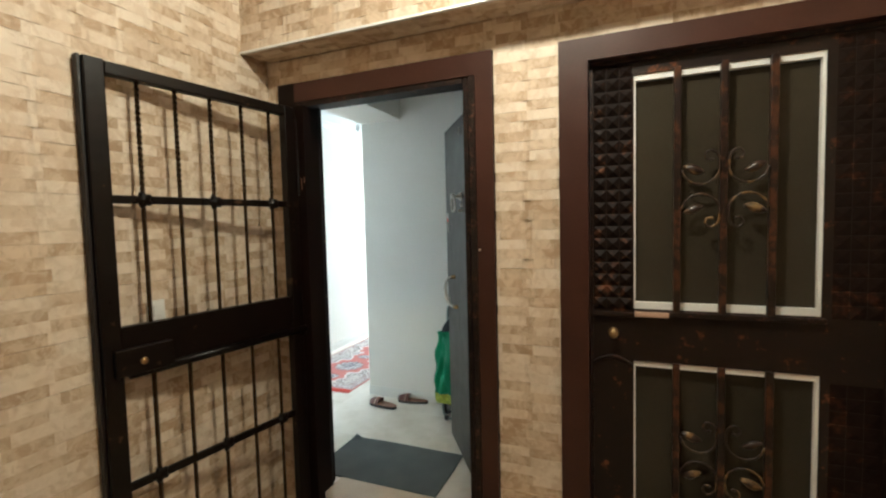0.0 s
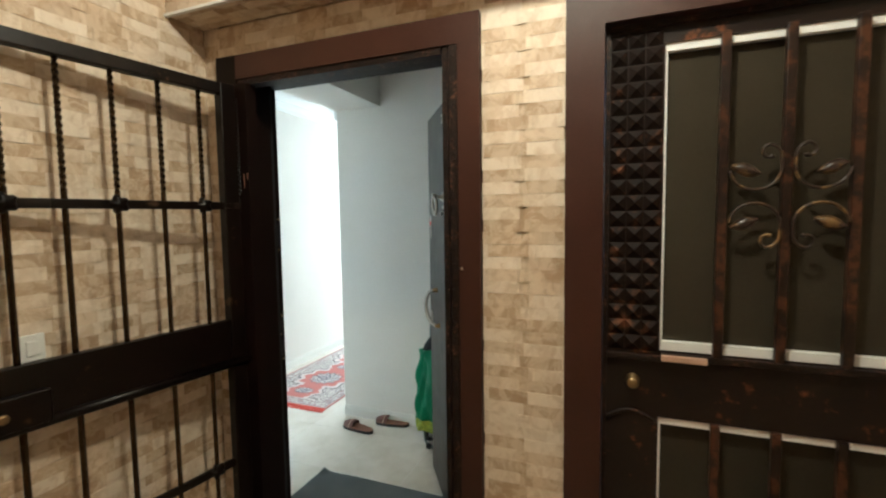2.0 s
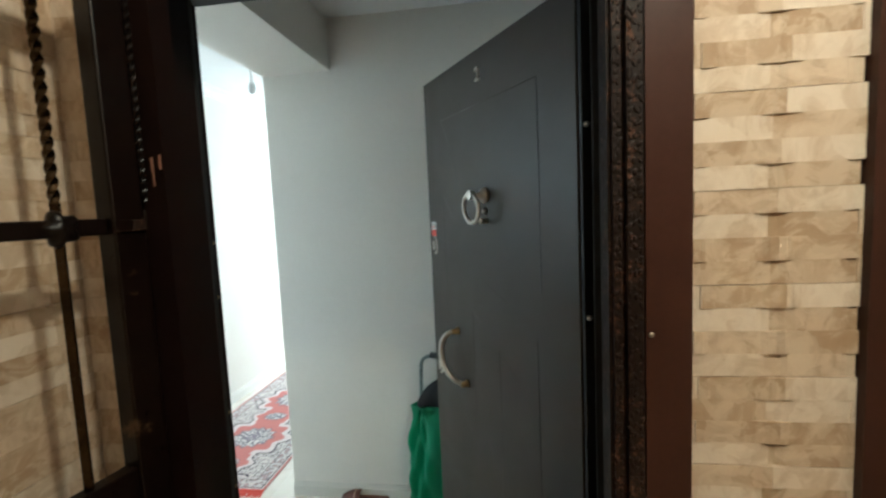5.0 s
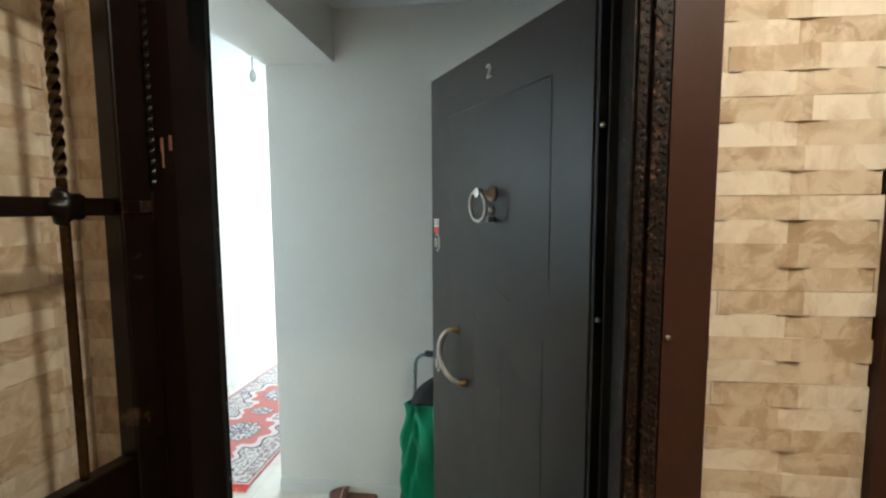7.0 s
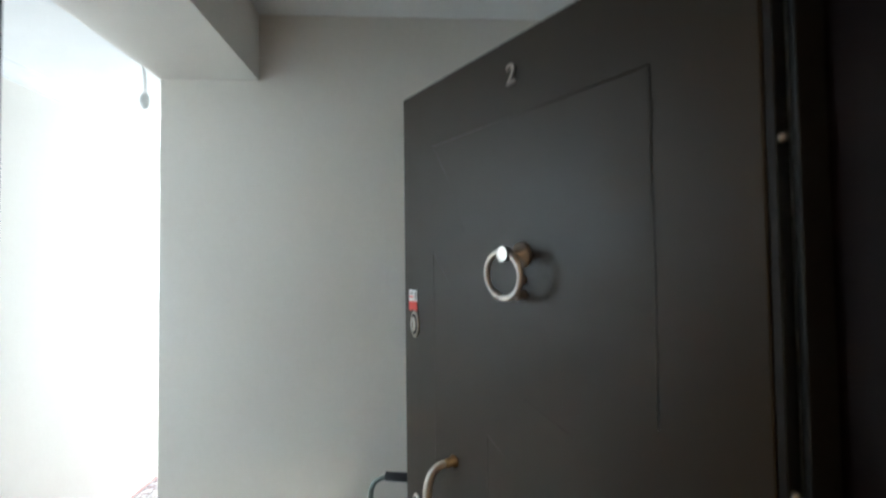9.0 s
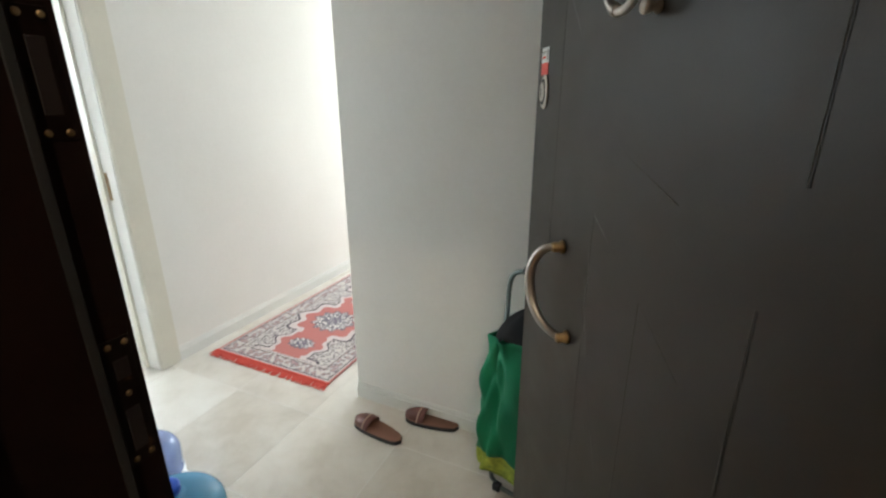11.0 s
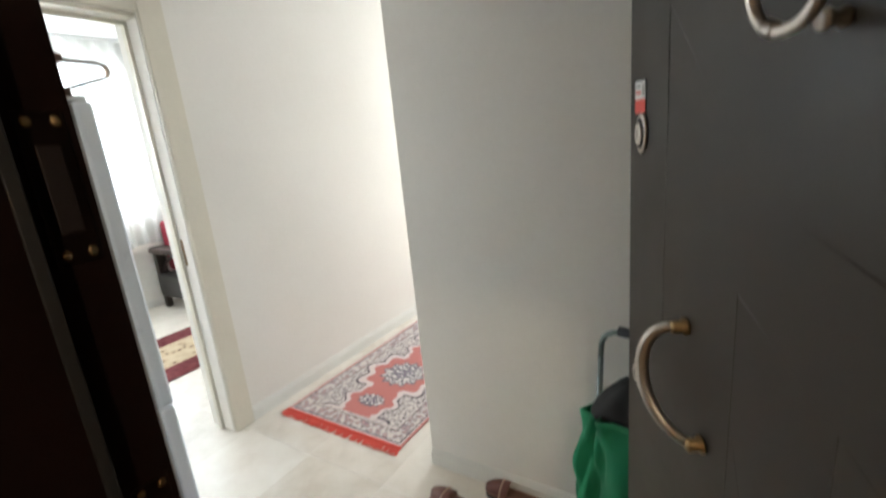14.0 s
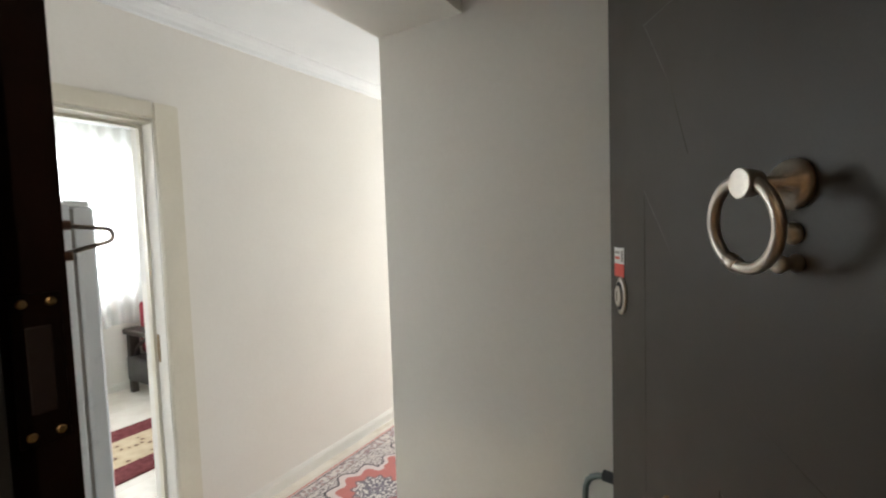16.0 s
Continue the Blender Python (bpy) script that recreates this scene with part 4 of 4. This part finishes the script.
def bag(z0, z1, swell):
    def f(u, v):
        a = 2 * math.pi * u
        z = z0 + (z1 - z0) * v
        k = (z - 0.13) / 0.58
        w = (0.158 + 0.012 * math.sin(3.0 * k)) * (1 - 0.27 * k) + swell
        d = 0.098 * (1 - 0.30 * k) + swell
        c, s2 = math.cos(a), math.sin(a)
        fold = 0.015 * math.sin(5 * a + 4 * k) * (0.3 + k) + 0.009 * math.sin(11 * a - 9 * k) + 0.006 * math.sin(17 * a + 14 * k)
        return (math.copysign(abs(c) ** 0.55, c) * (w + fold), -0.055 + math.copysign(abs(s2) ** 0.55, s2) * (d + fold), z - 0.012 * math.sin(2 * a + 1) * k)
    return f


part("bag_bottom", sheet(bag(0.165, 0.245, 0.002), 72, 6, 0.003), LIME, tr, "lime and yellow printed lower band", True)
part("bag", sheet(bag(0.235, 0.700, 0.004), 72, 26, 0.003), GREEN, tr, "creased bright green nylon bag", True)


def flap(u, v):
    a = 2 * math.pi * u
    r = 1 - v ** 1.4
    c, s2 = math.cos(a), math.sin(a)
    return (math.copysign(abs(c) ** 0.55, c) * 0.122 * (r * 0.96 + 0.04) + 0.02 * v, -0.05 + math.copysign(abs(s2) ** 0.55, s2) * 0.068 * (r * 0.96 + 0.04), 0.69 + 0.125 * math.sin(v * math.pi / 2) + 0.006 * math.sin(6 * a) * r)


part("flap", sheet(flap, 48, 10, 0.003), BLKCLOTH, tr, "black drawstring top", True)


def bottle(name, x, y, r, h, material, label, rz=0):
    t = thing(name, x, y, 0.0, rz, label, "water bottle", "water bottles by the fridge")
    prof = [(r * 0.80, 0.0), (r * 0.95, 0.008), (r, 0.03)]
    z = 0.05
    body = h * 0.70
    while z < body:
        prof += [(r, z), (r * 0.985, z + 0.012), (r * 0.985, z + 0.022), (r, z + 0.034)]
        z += 0.085
    for i in range(10):
        a = math.pi / 2 * i / 9
        prof.append((r * 0.20 + r * 0.80 * math.cos(a), body + 0.02 + (h * 0.18) * math.sin(a)))
    prof += [(r * 0.20, h * 0.95), (r * 0.235, h * 0.955), (r * 0.235, h * 0.975), (r * 0.20, h * 0.98)]
    part("body", lathe(prof, 48), material, t, "", True)
    part("cap", moved(lathe([(r * 0.25, 0.0), (r * 0.25, h * 0.05), (r * 0.21, h * 0.058)], 28), pose(0, 0, h * 0.96)), CAPB, t, "blue cap", True)
    return t


b1 = bottle("water_bottle", -0.285, 4.885, 0.145, 0.412, BLUEP, "large ribbed translucent blue water bottle on the floor")
part("carry_grip", tube([(0.105, 0.055, 0.335), (0.122, 0.08, 0.29), (0.136, 0.08, 0.20), (0.120, 0.064, 0.14)], 0.011, 10), BLUEP, b1, "", True)
b2 = bottle("water_bottle", -0.60, 5.02, 0.095, 0.385, VIOLETP, "smaller violet-blue water bottle with a white label")
part("label_band", lathe([(0.0963, 0.115), (0.0963, 0.215)], 40), WHITE, b2, "white paper label", True)

# refrigerator
fr = thing("refrigerator", -1.25, 4.715, 0.0, 0, "tall white refrigerator beside the entrance", "refrigerator")
part("cabinet", rbox(-0.25, 0.25, 0.0, 0.385, 0.02, 1.728, 0.006), FRIDGE, fr)
part("door", rbox(-0.25, 0.25, 0.395, 0.452, 0.62, 1.722, 0.010), FRIDGE, fr, "white rounded door")
part("door", rbox(-0.25, 0.25, 0.395, 0.452, 0.04, 0.612, 0.010), FRIDGE, fr, "white rounded lower door")
part("gasket", boxes((-0.24, 0.243, 0.385, 0.395, 0.05, 1.715)), GREYP, fr, "grey rubber seal")
part("hinge_cover", rbox(0.17, 0.245, 0.37, 0.440, 1.7225, 1.742, 0.004), WHITE, fr)
for x in (-0.21, 0.21):
    for y in (0.04, 0.34):
        part("foot", lathe([(0.016, 0.0), (0.016, 0.022)], 14), RUBBER, fr).location = (x, y, 0)

# ---- hall carpet ----
cp = thing("carpet_runner", -1.003, 5.925, 0.0, 0, "red, black and cream patterned runner with red fringe", "carpet")
part("woven_top", sheet(lambda u, v: (-0.425 + 0.85 * u, 2.6 * v, 0.008 + 0.0012 * math.sin(14 * v + 3 * u)), 24, 80, 0.006), CARPET, cp)
b = bmesh.new()
rng = random.Random(4)
for i in range(190):
    x = -0.425 + 0.85 * i / 189
    l = 0.042 + 0.018 * rng.random()
    d = rng.uniform(-0.012, 0.012)
    z = 0.004 + 0.004 * rng.random()
    w = 0.0042
    v = [b.verts.new(p) for p in ((x - w, 0.004, 0.009), (x + w, 0.004, 0.009), (x + w * 0.6 + d, -l, z * 0.5), (x - w * 0.6 + d, -l, z * 0.5), (x - w, 0.004, 0.003), (x + w, 0.004, 0.003), (x + w * 0.6 + d, -l, 0.0005), (x - w * 0.6 + d, -l, 0.0005))]
    for q in ((0, 1, 2, 3), (7, 6, 5, 4), (0, 4, 5, 1), (1, 5, 6, 2), (2, 6, 7, 3), (3, 7, 4, 0)):
        b.faces.new([v[k] for k in q])
tagged(part("fringe", b, FRINGE, cp, "ragged red fringe"), kind="stuff")
part("binding", rbox(-0.428, 0.428, -0.006, 0.010, 0.001, 0.011, 0.002), FRINGE, cp, "red bound end")

# hall pendant
pen = thing("hall_ceiling_light", -0.69, 6.27, HC, 0, "white multi-arm ceiling light with hanging shades", "ceiling light")
part("canopy", lathe([(0.02, -0.05), (0.055, -0.03), (0.07, 0.0)], 28), WHITE, pen, "", True)
for a in (1.85, 0.25):
    c, s2 = math.cos(a), math.sin(a)
    arm = part("arm", tube([(0.02 * c, 0.02 * s2, -0.04), (0.10 * c, 0.10 * s2, -0.075), (0.16 * c, 0.16 * s2, -0.085), (0.185 * c, 0.185 * s2, -0.12), (0.19 * c, 0.19 * s2, -0.21)], 0.006, 10), WHITE, pen, "", True)
    part("shade", moved(lathe([(0.010, 0.0), (0.020, -0.02), (0.022, -0.05), (0.014, -0.072), (0.004, -0.08)][::-1], 24), pose(0.19 * c, 0.19 * s2, -0.205)), WHITE, arm, "pale drop-shaped glass shade", True)

# ---- living room ----
cu = thing("curtain", -4.40, 3.90, 0.0, 0, "white sheer curtain over the window", "curtain")


def cloth(u, v):
    y = 3.20 * u
    return (0.028 * math.sin(2 * math.pi * u * 26 + 1.2 * math.sin(5 * u)) * (0.45 + 0.55 * (1 - v)) + 0.008 * math.sin(40 * u + 3 * v), y, 0.70 + 2.0 * v + (0.010 * math.sin(60 * u) if v == 0 else 0))


part("cloth", sheet(cloth, 420, 14), SHEER, cu, "", True)
part("rail", rbox(-0.03, 0.03, -0.1, 3.3, 2.70, 2.72, 0.004), WHITE, cu, "white curtain rail")

sofa = thing("sofa", -3.97, 6.67, 0.0, 0, "dark leather sofa with crimson cushions", "sofa")
part("arm_panel", rbox(-0.42, 0.40, 0.02, 0.16, 0.12, 0.37, 0.02, 3), SOFA, sofa, "dark grey padded side panel")
part("arm_rail", rbox(-0.43, 0.41, 0.0, 0.16, 0.60, 0.66, 0.018, 3), DARKW, sofa, "dark wooden arm rail")
for x in (-0.42, 0.34):
    part("arm_post", rbox(x, x + 0.06, 0.03, 0.13, 0.365, 0.605, 0.008), DARKW, sofa, "dark wooden arm post")
part("arm_brace", tube([(-0.36 + 0.70 * i / 16, 0.08, 0.37 + 0.21 * math.sin(math.pi * i / 16) ** 0.6) for i in range(17)], 0.016, 10), DARKW, sofa, "bowed wooden brace", True)
part("base", rbox(-0.42, 0.40, 0.161, 1.7, 0.12, 0.36, 0.02, 2), SOFA, sofa)
part("seat_cushion", rbox(-0.22, 0.42, 0.165, 0.92, 0.362, 0.50, 0.04, 3), SOFA, sofa, "", True)
part("seat_cushion", rbox(-0.22, 0.42, 0.925, 1.69, 0.362, 0.50, 0.04, 3), SOFA, sofa, "", True)
part("backrest", rbox(-0.44, -0.225, 0.165, 1.7, 0.362, 0.92, 0.05, 3), CUSH, sofa, "crimson padded backrest", True)
for x in (-0.36, 0.33):
    for y in (0.05, 1.6):
        part("foot", rbox(x - 0.03, x + 0.03, y - 0.03, y + 0.03, 0.0, 0.121, 0.005), DARKW, sofa, "dark wooden foot")
pil = tagged(obj("cushion", rbox(-4.28, -4.00, 6.84, 7.20, 0.502, 0.80, 0.06, 4), PINK, True), "bright magenta scatter cushion on the sofa", "cushion")
rg = thing("area_rug", -2.995, 5.2, 0.0, 0, "beige floral rug with wine red borders", "rug")
part("woven_top", sheet(lambda u, v: (-0.46 + 0.92 * u, 2.4 * v, 0.008), 6, 12, 0.006), RUG, rg)

# ---- stone pieces ----
BW, BH = 0.1365, 0.0405


def brick_mesh(w, h, d, bow, r, ends=(1, 1)):
    """A split block whose ends swell out or fall back by bow (a cut end stays flat), with a slightly uneven front."""
    b = bmesh.new()
    cols = ((0.0, 1.0), (0.10, 0.95), (0.18, 0.1), (0.5, 0.0), (0.82, 0.1), (0.90, 0.95), (1.0, 1.0))
    nx, nz = len(cols) - 1, 1
    back = [b.verts.new(p) for p in ((0, 0, 0), (w, 0, 0), (w, 0, h), (0, 0, h))]
    g = []
    for i, (f, swell) in enumerate(cols):
        col = []
        for j in range(nz + 1):
            y = -d - bow * swell * ends[0 if f < 0.5 else 1] + r.uniform(-0.00025, 0.00025)
            col.append(b.verts.new((w * f, y, h * j / nz)))
        g.append(col)
    for i in range(nx):
        for j in range(nz):
            b.faces.new((g[i][j], g[i + 1][j], g[i + 1][j + 1], g[i][j + 1]))
    b.faces.new([back[0], back[1]] + [g[i][0] for i in range(nx, -1, -1)])
    b.faces.new([back[2], back[3]] + [g[i][nz] for i in range(nx + 1)])
    b.faces.new([back[1], back[2]] + [g[nx][j] for j in range(nz, -1, -1)])
    b.faces.new([back[3], back[0]] + [g[0][j] for j in range(nz + 1)])
    bmesh.ops.recalc_face_normals(b, faces=b.faces[:])
    return b


# kinds of block: tone (dark, light) by bow (in, out), four of each
VAR = {}
rng = random.Random(11)
for ends in ((1, 1), (0, 1), (1, 0), (0, 0)):
    for i in range(16):
        lit, out = i % 2, (i // 2) % 2
        b = brick_mesh(BW, BH, rng.uniform(0.0078, 0.0082), rng.uniform(0.0017, 0.0027) * (1 if out else -1), rng, ends)
        me = bpy.data.meshes.new("brick")
        b.to_mesh(me)
        b.free()
        me.materials.append(STONE1[lit])
        VAR[ends, i] = (me, [tuple(v.co) for v in me.vertices], [tuple(p.vertices) for p in me.polygons])


def clad(wall, m, u0, u1, v0, v1, near, seed):
    """Lays stone pieces on a plane: u along the wall, v up; m places the plane. near(u, v): a piece of its own there."""
    r = random.Random(seed)
    verts, faces, tones = [], [], []
    j = 0
    v = v0
    while v + BH * 0.6 <= v1:
        shift = r.choice((-0.006, 0.0, 0.006)) + (0.010 if j % 2 else -0.010)
        edges = [u0 + i * BW + shift + r.uniform(-0.004, 0.004) for i in range(-1, int((u1 - u0) / BW) + 3)]
        for k, (a, c) in enumerate(zip(edges, edges[1:])):
            a, c = max(a, u0), min(c, u1)
            lit = (j + k) % 2
            if r.random() < 0.16:
                lit = 1 - lit
            if c - a > 0.006:
                me, vs, fs = VAR[(int(a > u0), int(c < u1)), r.randrange(4) * 4 + (j % 2) * 2 + lit]
                mm = m @ Matrix.Translation((a, 0, v)) @ Matrix.Diagonal(((c - a) / BW, 1, min(1.0, (v1 - v) / BH), 1))
                if near(a, v):
                    o = new("brick", me)
                    o.parent = wall
                    o.matrix_local = mm
                else:
                    n = len(verts)
                    verts += [tuple(mm @ Vector(p)) for p in vs]
                    faces += [tuple(q + n for q in f) for f in fs]
                    tones += [lit] * len(fs)
        j += 1
        v += BH + (0.0012 if j % 4 == 0 else 0.0)
    if verts:
        me = bpy.data.meshes.new("stone_cladding")
        me.from_pydata(verts, [], faces)
        for q in STONEN:
            me.materials.append(q)
        me.polygons.foreach_set("material_index", tones)
        o = new("stone_cladding", me)
        o.parent = wall
        tagged(o, "beige split-stone blocks", kind="stuff")


never = lambda u, v: False
WEST = pose(-0.008, 0, 0, 0, 0, 90)
clad(wall_west, WEST, YB - 0.2, YD, 0, HL, lambda u, v: u > 3.38 and 1.10 < v < 2.68, 1)
NORTH = pose(0, YD + 0.006, 0)
clad(wall_north, NORTH, 1.208, 1.476, 0, 2.36, lambda u, v: True, 2)
clad(wall_north, NORTH, -0.004, 0.076, 0, 2.36, lambda u, v: True, 3)
clad(wall_north, NORTH, 0.076, 1.208, 2.224, 2.36, lambda u, v: True, 4)
clad(wall_north, NORTH, 1.476, XR, 2.207, 2.36, never, 5)
clad(wall_north, NORTH, 2.64, XR, 0, 2.207, never, 6)
clad(beam_north, pose(0, 4.262, 0), 0.0, XR, 2.3525, HL, lambda u, v: u < 2.2 and v < 2.75, 7)
clad(beam_north, Matrix.Translation((0, 4.256, 2.358)) @ Matrix.Rotation(radians(180), 4, "Z") @ Matrix.Rotation(radians(90), 4, "X"), -XR, 0.0, 0.0, 0.165, lambda u, v: u > -2.2, 8)
clad(wall_east, pose(XR, 0, 0, 0, 0, -90), -YD, -YB + 0.2, 0, HL, never, 9)
clad(wall_south, pose(0, YB - 0.2, 0, 0, 0, 180), -XR, 0.0, 0, HL, never, 10)

# ---- floor tiles ----
floor_flat = bpy.data.objects["floor_flat"]
TS = 0.485
tb = rbox(0.0013, TS - 0.0013, 0.0013, TS - 0.0013, -0.008, 0.0, 0.0004, 1)
tme = bpy.data.meshes.new("tile")
tb.to_mesh(tme)
tb.free()
tme.materials.append(TILE)
for i in range(-10, 3):
    for j in range(-2, 9):
        x, y = -0.02 + i * TS, 5.212 + j * TS
        if y < YI - 0.04 or y > YE or x + TS > XV + 0.05 or x < -4.6:
            x1, y1 = max(x, -4.6), max(y, YI - 0.038)
            if y1 >= y + TS - 0.05 or y > YE or x > XV or x < -4.6 - TS * 0.9:
                continue
            o = new("tile", tme)
            o.parent = floor_flat
            o.matrix_local = Matrix.Translation((x1, y1, 0)) @ Matrix.Diagonal(((min(x + TS, XV + 0.1) - x1) / TS, (y + TS - y1) / TS, 1, 1))
            continue
        o = new("tile", tme)
        o.parent = floor_flat
        o.location = (x, y, 0)
